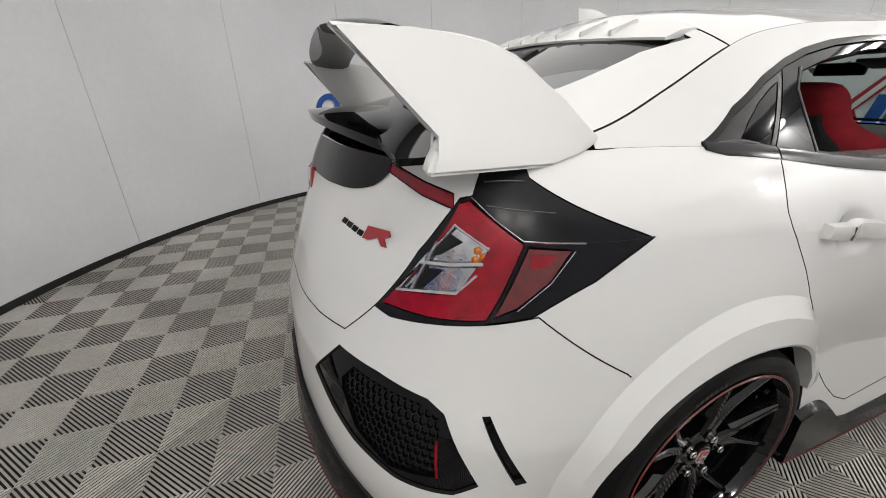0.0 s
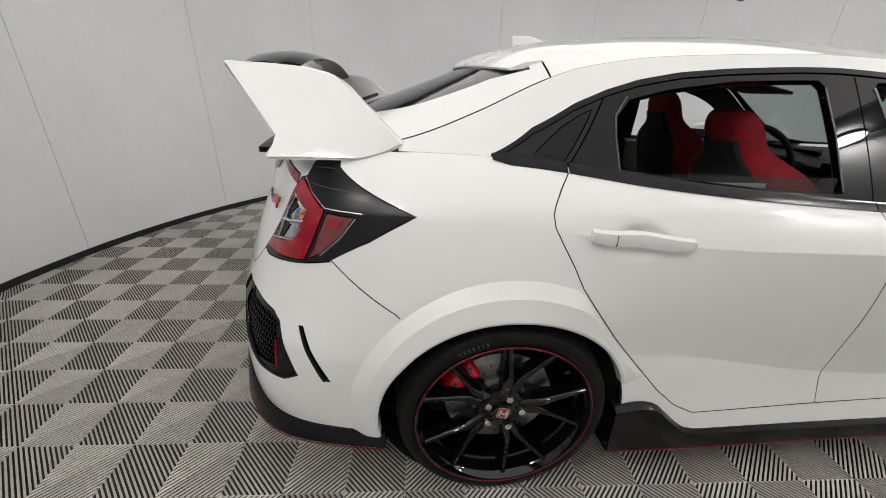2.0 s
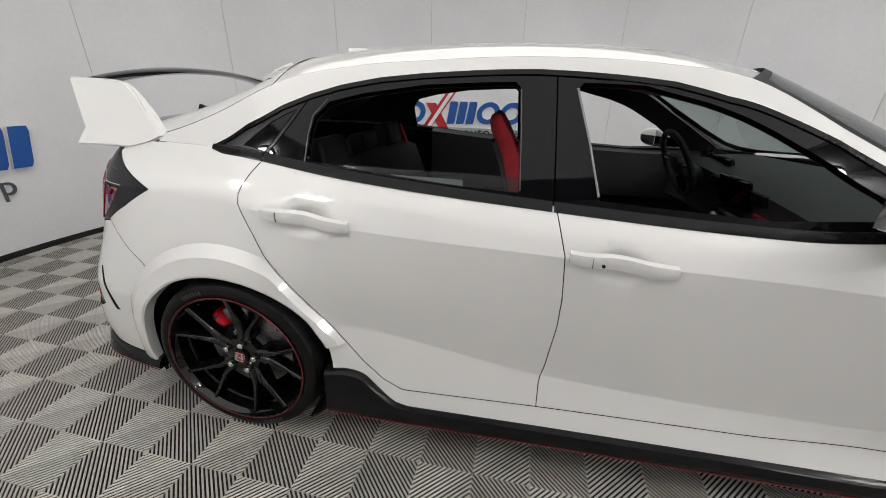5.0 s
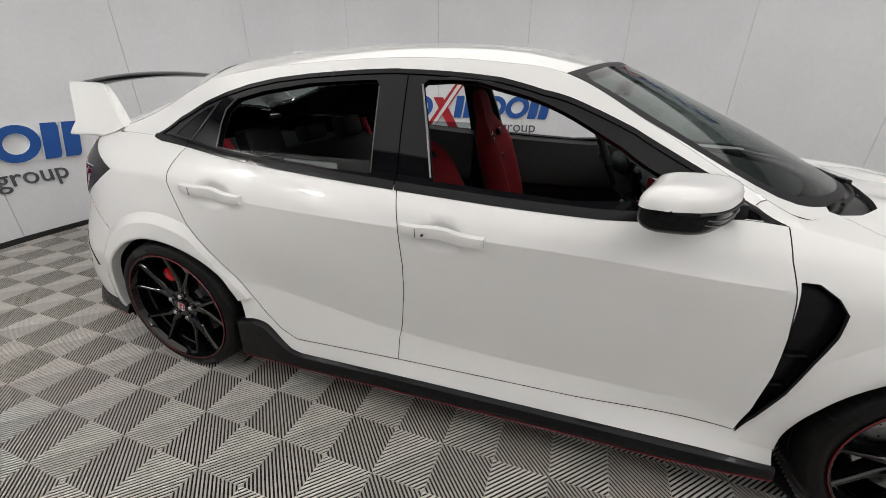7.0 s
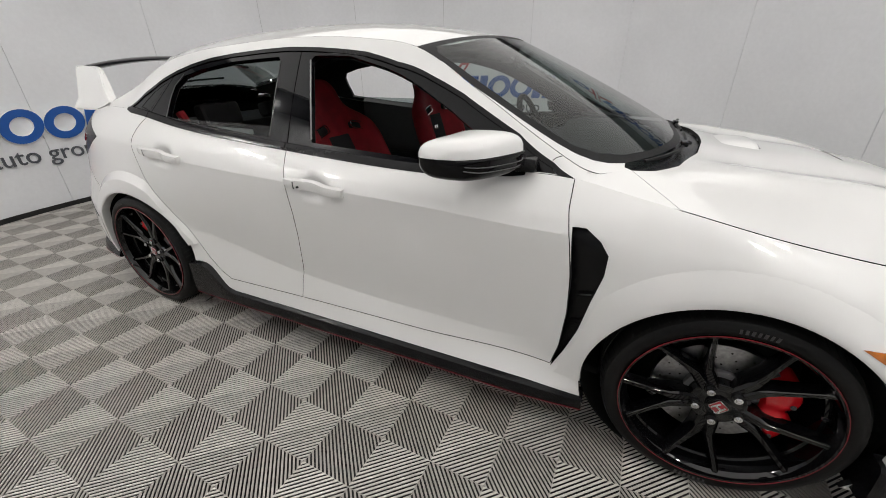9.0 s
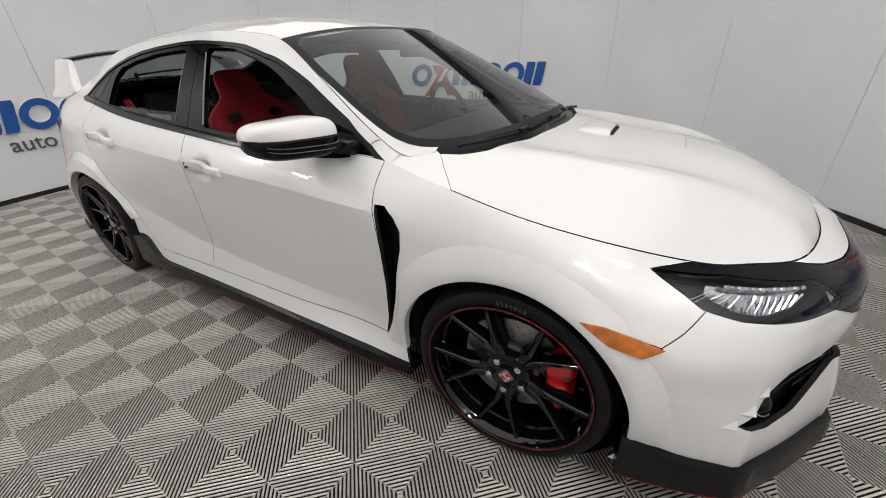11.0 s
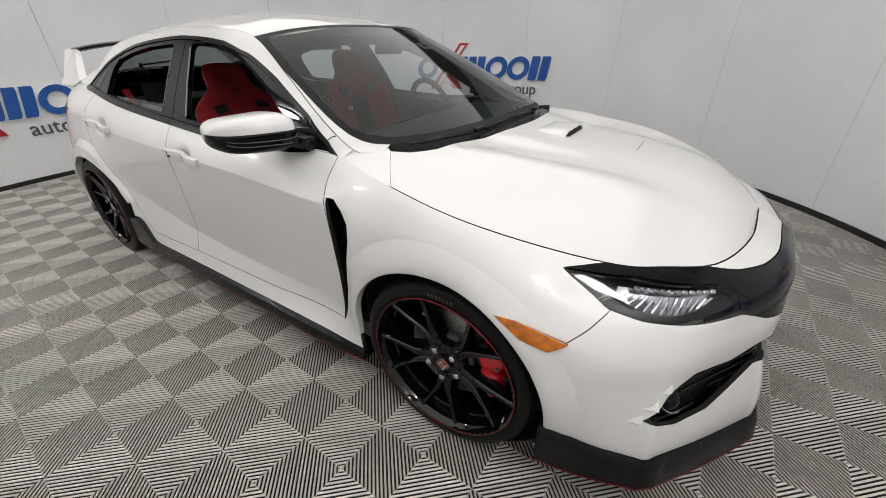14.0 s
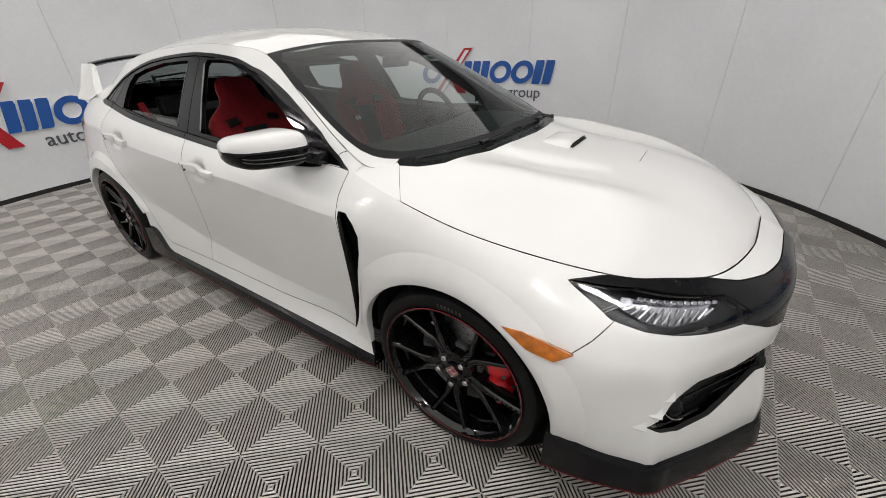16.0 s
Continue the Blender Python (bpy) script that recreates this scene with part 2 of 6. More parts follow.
def wall_panel(name, a0, a1, r0, r1, z0, z1, material, bulge=0.0, steps=12):
    verts, faces = [], []
    for i in range(steps + 1):
        a = a0 + (a1 - a0) * i / steps
        for r, z in ((r0, z0), (r0, z1), (r1, z1), (r1, z0)):
            verts.append(ring_point(a, r, z))
    for i in range(steps):
        for k in range(4):
            l = (k + 1) % 4
            faces.append((4 * i + k, 4 * i + l, 4 * i + 4 + l, 4 * i + 4 + k))
    faces += [(0, 1, 2, 3), (4 * steps + 3, 4 * steps + 2, 4 * steps + 1, 4 * steps)]
    return mesh_object(name, verts, faces, material, smooth=True, angle=30)


PANEL_ANGLE = 18.0
wall = thing("wall_round", "round white panelled booth wall with thin upright joints", "wall", kind="structure")
backing = wall_panel("backing", 0, 359.99, ROOM_R + 0.012, ROOM_R + 0.1, 0, ROOM_H, JOINT_GREY, steps=120)
backing.parent = wall
for i in range(20):
    a0 = 146 + PANEL_ANGLE * i
    p = wall_panel("panel", a0 + 0.028, a0 + PANEL_ANGLE - 0.028, ROOM_R, ROOM_R + 0.012, 0.0, ROOM_H, WALL_WHITE)
    p.parent = wall
base = wall_panel("baseboard", 0, 359.99, ROOM_R - 0.012, ROOM_R - 0.001, 0.0, 0.045, BASE_BLACK, steps=120)
tagged(base, "low black rubber strip along the foot of the wall", "baseboard", kind="structure")

bm = bmesh.new()
add_cylinder(bm, ROOM_R + 0.1, 0.06, pose(ROOM_X, ROOM_Y, ROOM_H + 0.06), 96)
tagged(part("ceiling", bm, CEILING_GREY), "plain dark grey booth ceiling", "ceiling", kind="structure")


def ceiling_light():
    t = thing("ceiling_light", "round white ceiling lamp with a glowing diffuser", "lamp", "booth ceiling lamps")
    v, f = revolve([(-0.05, 0.14), (-0.05, 0.16), (0.0, 0.165), (0.0, 0.14)], 40)
    rim = mesh_object("frame", [(x, z, y) for x, y, z in v], f, LAMP_FRAME, t)
    bm = bmesh.new()
    add_cylinder(bm, 0.14, 0.02, pose(0, 0, -0.03), 40)
    part("diffuser", bm, LAMP_GLOW, t)
    return t


lamp = ceiling_light()
spots = [(2.75, -2.2), (3.1, -1.2), (-2.45, -2.88), (-3.22, -2.3)]
lamp.matrix_basis = pose(*spots[0], ROOM_H - 0.03)
for spot in spots[1:]:
    copy_thing(lamp, pose(*spot, ROOM_H - 0.03))

# Unseen glowing disc with a rim, added overhead as soft fill light.
fill_disc = thing("ceiling_diffuser", "large round glowing ceiling disc added as unseen fill light, with a slim white rim", "lamp")
bm = bmesh.new()
add_cylinder(bm, 3.15, 0.02, pose(ROOM_X, ROOM_Y, ROOM_H - 0.02), 96)
part("diffuser", bm, CEILING_GLOW, fill_disc)
v, f = revolve([(-0.05, 3.15), (-0.05, 3.18), (0.0, 3.18), (0.0, 3.15)], 96)
mesh_object("rim", [(ROOM_X + x, ROOM_Y + z, ROOM_H + y) for x, y, z in v], f, LAMP_FRAME, fill_disc)

bm = bmesh.new()
bmesh.ops.create_circle(bm, cap_ends=True, segments=96, radius=ROOM_R + 0.1, matrix=pose(ROOM_X, ROOM_Y, -0.022))
floor = tagged(part("floor", bm, TILE_DARK), "grey ribbed interlocking plastic tile floor", "floor", kind="structure")


# ---- the car's skin: curves and charts ----
def glide(ts, vals, t):
    """A smooth curve through vals at ts, taken at t (arrays)."""
    ts, vals, t = np.asarray(ts, float), np.asarray(vals, float), np.asarray(t, float)
    if vals.ndim == 1:
        return glide(ts, vals[:, None], t)[..., 0]
    d = np.diff(vals, axis=0) / np.diff(ts)[:, None]
    h = np.diff(ts)[:, None]
    m = np.empty_like(vals)
    m[1:-1] = (d[:-1] * h[1:] + d[1:] * h[:-1]) / (h[1:] + h[:-1])
    m[0], m[-1] = d[0], d[-1]
    i = np.clip(np.searchsorted(ts, t, side="right") - 1, 0, len(ts) - 2)
    s = np.clip((t - ts[i]) / (ts[i + 1] - ts[i]), 0, 1)[..., None]
    hh = (ts[i + 1] - ts[i])[..., None]
    return ((2 * s**3 - 3 * s**2 + 1) * vals[i] + (s**3 - 2 * s**2 + s) * hh * m[i]
            + (-2 * s**3 + 3 * s**2) * vals[i + 1] + (s**3 - s**2) * hh * m[i + 1])


# Stations round the lower body, from the nose's middle round the flank to the tail's middle.
STATION = [0.0, 0.34, 0.64, 0.87, 1.05, 1.50, 1.70, 1.85, 1.97, 2.50, 3.13, 3.80, 4.20, 4.60, 4.93, 5.22, 5.52, 5.82]
FLANK_X = [1.80, 1.35, 1.15, 1.00, 0.88, 0.35, -0.28, -0.95, -1.35, -1.75]
# Six lines from the sill up to the shoulder: nose (x, w, z), flank (w, z), tail (x, w, z).
NOSE = [
    [(2.27, 0, .13), (2.245, .43, .13), (2.095, .65, .13), (1.975, .805, .13)],
    [(2.265, 0, .28), (2.24, .43, .28), (2.095, .65, .28), (1.975, .815, .28)],
    [(2.235, 0, .46), (2.195, .44, .46), (2.062, .64, .46), (1.957, .80, .46)],
    [(2.235, 0, .60), (2.200, .39, .60), (2.085, .605, .60), (1.945, .78, .60)],
    [(2.22, 0, .69), (2.175, .35, .69), (2.062, .575, .69), (1.93, .72, .69)],
    [(2.12, 0, .74), (2.08, .31, .74), (1.99, .54, .742), (1.88, .63, .747)],
]
FLANK = [
    [(.86, .15), (.88, .17), (.885, .18), (.889, .183), (.901, .185), (.905, .185), (.905, .185), (.902, .19), (.887, .19), (.872, .20)],
    [(.885, .29), (.905, .32), (.895, .33), (.884, .326), (.864, .310), (.864, .300), (.867, .312), (.884, .35), (.895, .34), (.87, .34)],
    [(.89, .46), (.915, .50), (.905, .48), (.897, .465), (.866, .405), (.846, .368), (.843, .405), (.862, .52), (.898, .54), (.88, .54)],
    [(.865, .61), (.905, .69), (.90, .69), (.893, .68), (.876, .67), (.864, .67), (.860, .67), (.872, .70), (.89, .72), (.845, .73)],
    [(.785, .70), (.882, .79), (.878, .80), (.876, .80), (.872, .795), (.868, .818), (.864, .838), (.858, .872), (.842, .918), (.792, .937)],
    [(.69, .755), (.832, .848), (.826, .888), (.800, .912), (.768, .93), (.785, .93), (.778, .962), (.765, 1.02), (.725, 1.068), (.672, 1.075)],
]
TAIL = [
    [(-2.02, .775, .19), (-2.17, .60, .20), (-2.26, .30, .21), (-2.29, 0, .21)],
    [(-2.04, .795, .35), (-2.185, .61, .36), (-2.275, .30, .36), (-2.30, 0, .36)],
    [(-2.01, .79, .55), (-2.17, .60, .55), (-2.265, .30, .55), (-2.295, 0, .55)],
    [(-1.955, .745, .74), (-2.085, .58, .74), (-2.20, .30, .74), (-2.235, 0, .74)],
    [(-1.925, .705, .928), (-2.02, .55, .90), (-2.125, .30, .905), (-2.172, 0, .915)],
    [(-1.87, .635, 1.06), (-1.985, .52, 1.05), (-2.075, .28, 1.05), (-2.115, 0, 1.055)],
]
LINES = []
for nose, flank, tail in zip(NOSE, FLANK, TAIL):
    LINES.append(np.array([*nose, *[(x, w, z) for x, (w, z) in zip(FLANK_X, flank)], *tail], float))
# Extra stations that tighten the two corners of the lower bumper.
CORNERS = ((0.34, 1), (0.87, 3))
tight = []
for k, line in enumerate(LINES):
    rows = list(line)
    for s, i in CORNERS[::-1]:
        before, after = s - 0.04, s + 0.04
        if k < 3:
            a = line[i] + (line[i - 1] - line[i]) * (0.04 / (STATION[i] - STATION[i - 1]))
            b = line[i] + (line[i + 1] - line[i]) * (0.04 / (STATION[i + 1] - STATION[i]))
        else:
            a, b = glide(STATION, line, np.array([before, after]))
        rows[i:i + 1] = [a, line[i], b]
    tight.append(np.array(rows))
LINES = tight
for s, i in CORNERS[::-1]:
    STATION[i:i + 1] = [s - 0.04, s, s + 0.04]
CREASED = (2, 4)
CUPS = [(-1.025, .880), (-.095, .824)]
HIGH = 0.8


def T(x):
    return 2.85 - x


def lower_body(uv):
    """The lower skin at (t, c): c runs from 0 at the sill to HIGH at the shoulder."""
    t, v = uv[:, 0], np.clip(uv[:, 1] / HIGH, 0, 1)
    rows = np.stack([glide(STATION, line, t) for line in LINES])
    z0, z5 = rows[0, :, 2], rows[5, :, 2]
    z = z0 + v * (z5 - z0)
    zs = rows[:, :, 2]
    h = np.diff(zs, axis=0)
    d = np.diff(rows[:, :, :2], axis=0) / h[..., None]
    left, right = np.empty_like(rows[:, :, :2]), np.empty_like(rows[:, :, :2])
    for k in range(1, 5):
        m = (d[k - 1] * h[k][:, None] + d[k] * h[k - 1][:, None]) / (h[k] + h[k - 1])[:, None]
        if k in CREASED:
            # The upper crease dies out over the front fender.
            sharp = (0.88 * (np.clip((t - 1.75) / 0.3, 0, 1) if k == 4 else 1.0) * np.ones_like(t))[:, None]
            left[k], right[k] = (1 - sharp) * m + sharp * d[k - 1], (1 - sharp) * m + sharp * d[k] * (0.6 if k == 4 else 1.0)
        else:
            left[k] = right[k] = m
    right[0], left[5] = d[0], d[4] * 1.5
    k = np.clip((z[None] > zs[1:5]).sum(0), 0, 4)
    n = np.arange(len(t))
    hh = h[k, n]
    s = ((z - zs[k, n]) / hh)[:, None]
    hh = hh[:, None]
    p = ((2 * s**3 - 3 * s**2 + 1) * rows[k, n, :2] + (s**3 - 2 * s**2 + s) * hh * right[k, n]
         + (-2 * s**3 + 3 * s**2) * rows[k + 1, n, :2] + (s**3 - s**2) * hh * left[k + 1, n])
    w = p[:, 1]
    for cx, cz in CUPS:
        r2 = ((p[:, 0] - cx) / 0.092) ** 2 + ((z - cz) / 0.056) ** 2
        w = w - 0.026 * np.clip(1 - r2, 0, 1) ** 1.8
    return np.stack([p[:, 0], -w, z], 1)


def to_chart(pts):
    """(t, z) points as chart points of the lower skin."""
    pts = np.asarray(pts, float)
    z0 = glide(STATION, LINES[0], pts[:, 0])[:, 2]
    z5 = glide(STATION, LINES[5], pts[:, 0])[:, 2]
    return np.stack([pts[:, 0], HIGH * (pts[:, 1] - z0) / (z5 - z0)], 1)


def flank(pts):
    """(x, z) points of the flank as chart points."""
    return to_chart([(T(x), z) for x, z in pts])


def flank_w(x, z):
    p = to_chart([(T(x), z)])
    return -lower_body(p)[0, 1]


SHOULDER = LINES[5]


def shoulder(x):
    """w and z of the shoulder line at x along the flank."""
    p = glide(STATION, SHOULDER, np.clip(T(np.asarray(x, float)), 0.0, 5.82))
    return p[..., 1], p[..., 2]


RAIL_X = [-1.95, -1.64, -1.43, -1.285, -1.20, -1.0, -0.7, -0.35, 0.0, 0.227, 0.50, 0.736, 0.82, 0.87, 0.90, 1.02]
RAIL_W = [.630, .658, .622, .602, .588, .563, .553, .556, .566, .578, .645, .704, .717, .721, .722, .725]
RAIL_Z = [1.072, 1.105, 1.182, 1.250, 1.284, 1.325, 1.350, 1.362, 1.345, 1.310, 1.165, 1.026, .978, .953, .945, .94]


def rail(x):
    return glide(RAIL_X, RAIL_W, x), glide(RAIL_X, RAIL_Z, x)


def cabin_side(xq):
    """The cabin's flank at (x, q), q from 0 at the shoulder to 0.45 at the roof's rail."""
    x, q = xq[:, 0], np.clip(xq[:, 1] / 0.45, 0, 1)
    (w0, z0), (w1, z1) = shoulder(x), rail(x)
    w = w0 + (w1 - w0) * q + 0.10 * (z1 - z0) * q * (1 - q)
    return np.stack([x, -w, z0 + (z1 - z0) * q], 1)


def cabin_chart(pts):
    """(x, z) points as chart points of the cabin's flank."""
    pts = np.asarray(pts, float)
    (w0, z0), (w1, z1) = shoulder(pts[:, 0]), rail(pts[:, 0])
    return np.stack([pts[:, 0], 0.45 * (pts[:, 1] - z0) / np.maximum(z1 - z0, 1e-3)], 1)


CROWN_X = [-2.04, -1.9, -1.7, -1.45, -1.25, -1.0, -0.7, -0.3, 0.0, 0.2, 0.44]
CROWN_Z = [1.10, 1.14, 1.205, 1.300, 1.382, 1.416, 1.436, 1.440, 1.424, 1.398, 1.356]


def roof_top(xw):
    """Roof and hatch at (x, f), f from 0 in the middle to 0.6 at the rail."""
    x, f = xw[:, 0], xw[:, 1] / 0.6
    w1, z1 = rail(x)
    zc = glide(CROWN_X, CROWN_Z, x)
    front = np.clip((x - 0.1) / 0.34, 0, 1)
    xx = x - 0.206 * f**2 * front
    w1b, z1b = rail(xx)
    zc2 = glide(CROWN_X, CROWN_Z, xx + 0.206 * f**2 * front)
    return np.stack([xx, -f * w1b, zc2 + (z1b - zc2) * np.abs(f) ** 2.9], 1)


HOOD_X = [0.70, 0.95, 1.15, 1.40, 1.70, 1.95, 2.06, 2.14]
HOOD_Z = [1.045, 1.012, 0.982, 0.945, 0.914, 0.846, 0.786, 0.738]


def hood_edge(x):
    """w and z of the bonnet's outer edge."""
    ts = np.linspace(0.0, T(0.70), 240)
    p = glide(STATION, SHOULDER, ts)
    return np.interp(x, p[::-1, 0], p[::-1, 1]), np.interp(x, p[::-1, 0], p[::-1, 2])


def hood_top(xf):
    """The bonnet at (x, f), f from 0 in the middle to 0.8 at the shoulder."""
    x, f = xf[:, 0], xf[:, 1] / 0.8
    we, ze = hood_edge(x)
    zc = np.maximum(glide(HOOD_X, HOOD_Z, x), ze)
    w = f * we
    z = zc + (ze - zc) * np.abs(f) ** 2.6
    ridge = 0.56 - 0.16 * (x - 1.1)
    z = z + 0.025 * np.exp(-((w - ridge) / 0.09) ** 2) * np.clip((x - 1.1) * 4, 0, 1) * np.clip((2.05 - x) * 3, 0, 1)
    z = z - 0.012 * np.exp(-((w - ridge + 0.17) / 0.10) ** 2) * np.clip((x - 1.1) * 4, 0, 1) * np.clip((2.0 - x) * 3, 0, 1)
    return np.stack([x, -w, z], 1)


def windscreen(uf):
    """The windscreen at (u, f): u from 0 at its foot to 0.8 at the roof, f from 0 in the middle to 0.6 at the pillar."""
    u, f = uf[:, 0] / 0.8, uf[:, 1] / 0.6
    xe = 0.88 + (0.232 - 0.88) * u
    we, ze = rail(xe)
    xc = 1.165 + (0.440 - 1.165) * u + 0.05 * u * (1 - u)
    zc = 0.985 + (1.356 - 0.985) * u + 0.012 * u * (1 - u)
    a = np.abs(f)
    return np.stack([xc + (xe - xc) * a**(2.2 + 1.4 * (1 - u)), -f * (we - 0.004), zc + (ze + 0.001 - zc) * a**3.7], 1)


def inside(pts, poly):
    poly = np.asarray(poly, float)
    x, y = pts[:, 0], pts[:, 1]
    hit = np.zeros(len(pts), bool)
    for (x0, y0), (x1, y1) in zip(poly, np.roll(poly, -1, 0)):
        cross = (y0 > y) != (y1 > y)
        hit ^= cross & (x < (x1 - x0) * (y - y0) / ((y1 - y0) or 1e-12) + x0)
    return hit


def net(bounds, step, polys):
    """A triangle net over a rectangle (u0, u1, v0, v1) that follows the outlines of all polys."""
    from mathutils.geometry import delaunay_2d_cdt
    u0, u1, v0, v1 = bounds
    nu, nv = max(2, round((u1 - u0) / step[0])), max(2, round((v1 - v0) / step[1]))
    grid = np.stack(np.meshgrid(np.linspace(u0, u1, nu + 1), np.linspace(v0, v1, nv + 1), indexing="ij"), -1).reshape(-1, 2)
    edge = (grid[:, 0] < u0 + 1e-6) | (grid[:, 0] > u1 - 1e-6) | (grid[:, 1] < v0 + 1e-6) | (grid[:, 1] > v1 - 1e-6)
    keep = np.ones(len(grid), bool)
    verts, edges = [], []
    near = 0.4 * min(step)
    for poly in polys:
        pts = []
        poly = np.asarray(poly, float)
        for a, b in zip(poly, np.roll(poly, -1, 0)):
            n = max(1, int(np.ceil(np.hypot(*(b - a)) / max(step))))
            pts += [a + (b - a) * i / n for i in range(n)]
            ab = b - a
            s = np.clip(((grid - a) @ ab) / max(ab @ ab, 1e-12), 0, 1)
            keep &= np.hypot(*(grid - a - s[:, None] * ab).T) > near
        first = len(verts)
        verts += [Vector((min(max(p[0], u0), u1), min(max(p[1], v0), v1))) for p in pts]
        edges += [(first + i, first + (i + 1) % len(pts)) for i in range(len(pts))]
    verts += [Vector(p) for p in grid[keep | edge]]
    out = delaunay_2d_cdt(verts, edges, [], 0, 1e-5)
    v = np.array([tuple(p) for p in out[0]])
    f = np.array([f for f in out[2] if len(f) == 3])
    a, b, c = v[f[:, 0]], v[f[:, 1]], v[f[:, 2]]
    area = (b[:, 0] - a[:, 0]) * (c[:, 1] - a[:, 1]) - (b[:, 1] - a[:, 1]) * (c[:, 0] - a[:, 0])
    f[area < 0] = f[area < 0][:, ::-1]
    return v, f[np.abs(area) > 1e-9]


def skin(surface, v2, tris, turn, gap=0.0015, depth=0.014, lift=0.0, seam=None):
    """Vertices, faces and normals of one panel: its skin, and a flange turned in round its edge."""
    used, flat = np.unique(tris, return_inverse=True)
    tris = flat.reshape(-1, 3)
    uv = v2[used].copy()
    directed = {(a, b) for t in tris.tolist() for a, b in ((t[0], t[1]), (t[1], t[2]), (t[2], t[0]))}
    rim = [(a, b) for a, b in directed if (b, a) not in directed]
    if seam is not None:
        on = seam(uv)
        rim = [(a, b) for a, b in rim if not (on[a] and on[b])]
    push = np.zeros_like(uv)
    for a, b in rim:
        e = uv[b] - uv[a]
        n = np.array([-e[1], e[0]]) / max(np.hypot(*e), 1e-9)
        push[a] += n
        push[b] += n
    size = np.hypot(*push.T)[:, None]
    push = np.where(size > 1e-6, push / np.maximum(size, 1e-6), 0)
    if seam is not None:
        push[on, 0] = 0
    uv = uv + gap * push
    p = surface(uv)
    e = 1e-3
    du = surface(uv + (e, 0)) - surface(uv - (e, 0))
    dv = surface(uv + (0, e)) - surface(uv - (0, e))
    n = np.cross(du, dv) * turn
    n /= np.maximum(np.linalg.norm(n, axis=1, keepdims=True), 1e-12)
    p = p + lift * n
    faces = tris if turn > 0 else tris[:, ::-1]
    verts, normals, faces = [p], [n], [tuple(f) for f in faces.tolist()]
    if depth and rim:
        ring = sorted({i for ab in rim for i in ab})
        at = {i: len(p) + k for k, i in enumerate(ring)}
        low = len(p) + len(ring)
        side3 = np.zeros_like(p)
        for a, b in rim:
            way = p[b] - p[a]
            out = np.cross(way, n[a]) * turn
            out /= max(np.linalg.norm(out), 1e-12)
            side3[a] += out
            side3[b] += out
        side3 /= np.maximum(np.linalg.norm(side3, axis=1, keepdims=True), 1e-12)
        verts += [p[ring] , p[ring] - depth * n[ring]]
        normals += [side3[ring], side3[ring]]
        for a, b in rim:
            a1, b1 = at[a], at[b]
            q = (b1, a1, a1 + len(ring), b1 + len(ring))
            faces.append(q if turn > 0 else q[::-1])
    return np.concatenate(verts), faces, np.concatenate(normals)


def flipped(made):
    v, f, n = made
    s = np.array([1, -1, 1])
    return v * s, [tuple(q)[::-1] for q in f], n * s


def joined(a, b):
    """Both halves as one skin, sewn together along the car's middle."""
    n, on = len(a[0]), np.abs(a[0][:, 1]) < 1e-5
    flat = a[2].copy()
    flat[on, 1] = 0
    at = np.where(on, np.arange(n), np.arange(n) + n)
    return np.concatenate([a[0], b[0]]), a[1] + [tuple(int(at[i]) for i in q) for q in b[1]], np.concatenate([flat, b[2]])


def panel(name, made, material, parent, label="", whole=False, both=True):
    """Panels from a skin of the car's right half: one across the car, or one on each side."""
    if whole:
        v, f, n = joined(made, flipped(made))
        return [mesh_object(name, v, f, material, parent, label, n)]
    made = [made, flipped(made)] if both else [made]
    return [mesh_object(name, v, f, material, parent, label, n) for v, f, n in made]


# ---- the car ----
car = thing("car", "white five-door hatchback with black trim and a tall rear wing", "car")
WHEEL_X, WHEEL_R, ARCH_R = 1.35, 0.327, 0.352


def circle(cx, cz, r, n=48, a0=0, a1=360):
    return [(cx + r * math.cos(radians(a0 + (a1 - a0) * i / n)), cz + r * math.sin(radians(a0 + (a1 - a0) * i / n))) for i in range(n)]


# Outlines on the lower skin, in (x, z) along the flank and (t, z) round the ends.
door_cut = [(-.29, 1.3), (-.275, .96), (-.243, .84), (-.232, .70), (-.233, .60), (-.25, .44), (-.262, .38), (-.262, .292)]
front_edge = [(.862, .30), (.885, .40), (.893, .53), (.886, .66), (.872, .76), (.852, .86), (.842, 1.3)]
rear_edge = [(-.72, .292), (-.79, .325), (-.86, .385), (-1.04, .585), (-1.13, .70), (-1.172, .757), (-1.205, .82), (-1.238, .876), (-1.26, .916), (-1.264, .946), (-1.256, .97), (-1.238, 1.004), (-1.213, 1.038), (-1.205, 1.3)]
out_front_door = flank([*door_cut, *front_edge])
out_rear_door = flank([*door_cut, *rear_edge])
ARCHES = {1: (1.337, .315, .375, .366), -1: (-1.352, .325, .378, .352)}


def oval(cx, cz, rx, rz, n=56):
    return [(cx + rx * math.cos(2 * math.pi * i / n), cz + rz * math.sin(2 * math.pi * i / n)) for i in range(n)]


arch_f, arch_r = flank(oval(*ARCHES[1])), flank(oval(*ARCHES[-1]))
vent = flank([(.872, .817), (.910, .818), (.952, .790), (.979, .753), (.977, .69), (.955, .60), (.932, .48), (.897, .37), (.864, .292), (.882, .39), (.892, .53), (.887, .66), (.878, .76)])
lens_pts = [(1.205, .758), (1.11, .712), (1.06, .688), (0.96, .669), (0.78, .656), (0.64, .650), (0.60, .668), (0.64, .700), (0.67, .714), (0.84, .725), (1.0, .739)]
lens_front = to_chart(lens_pts)
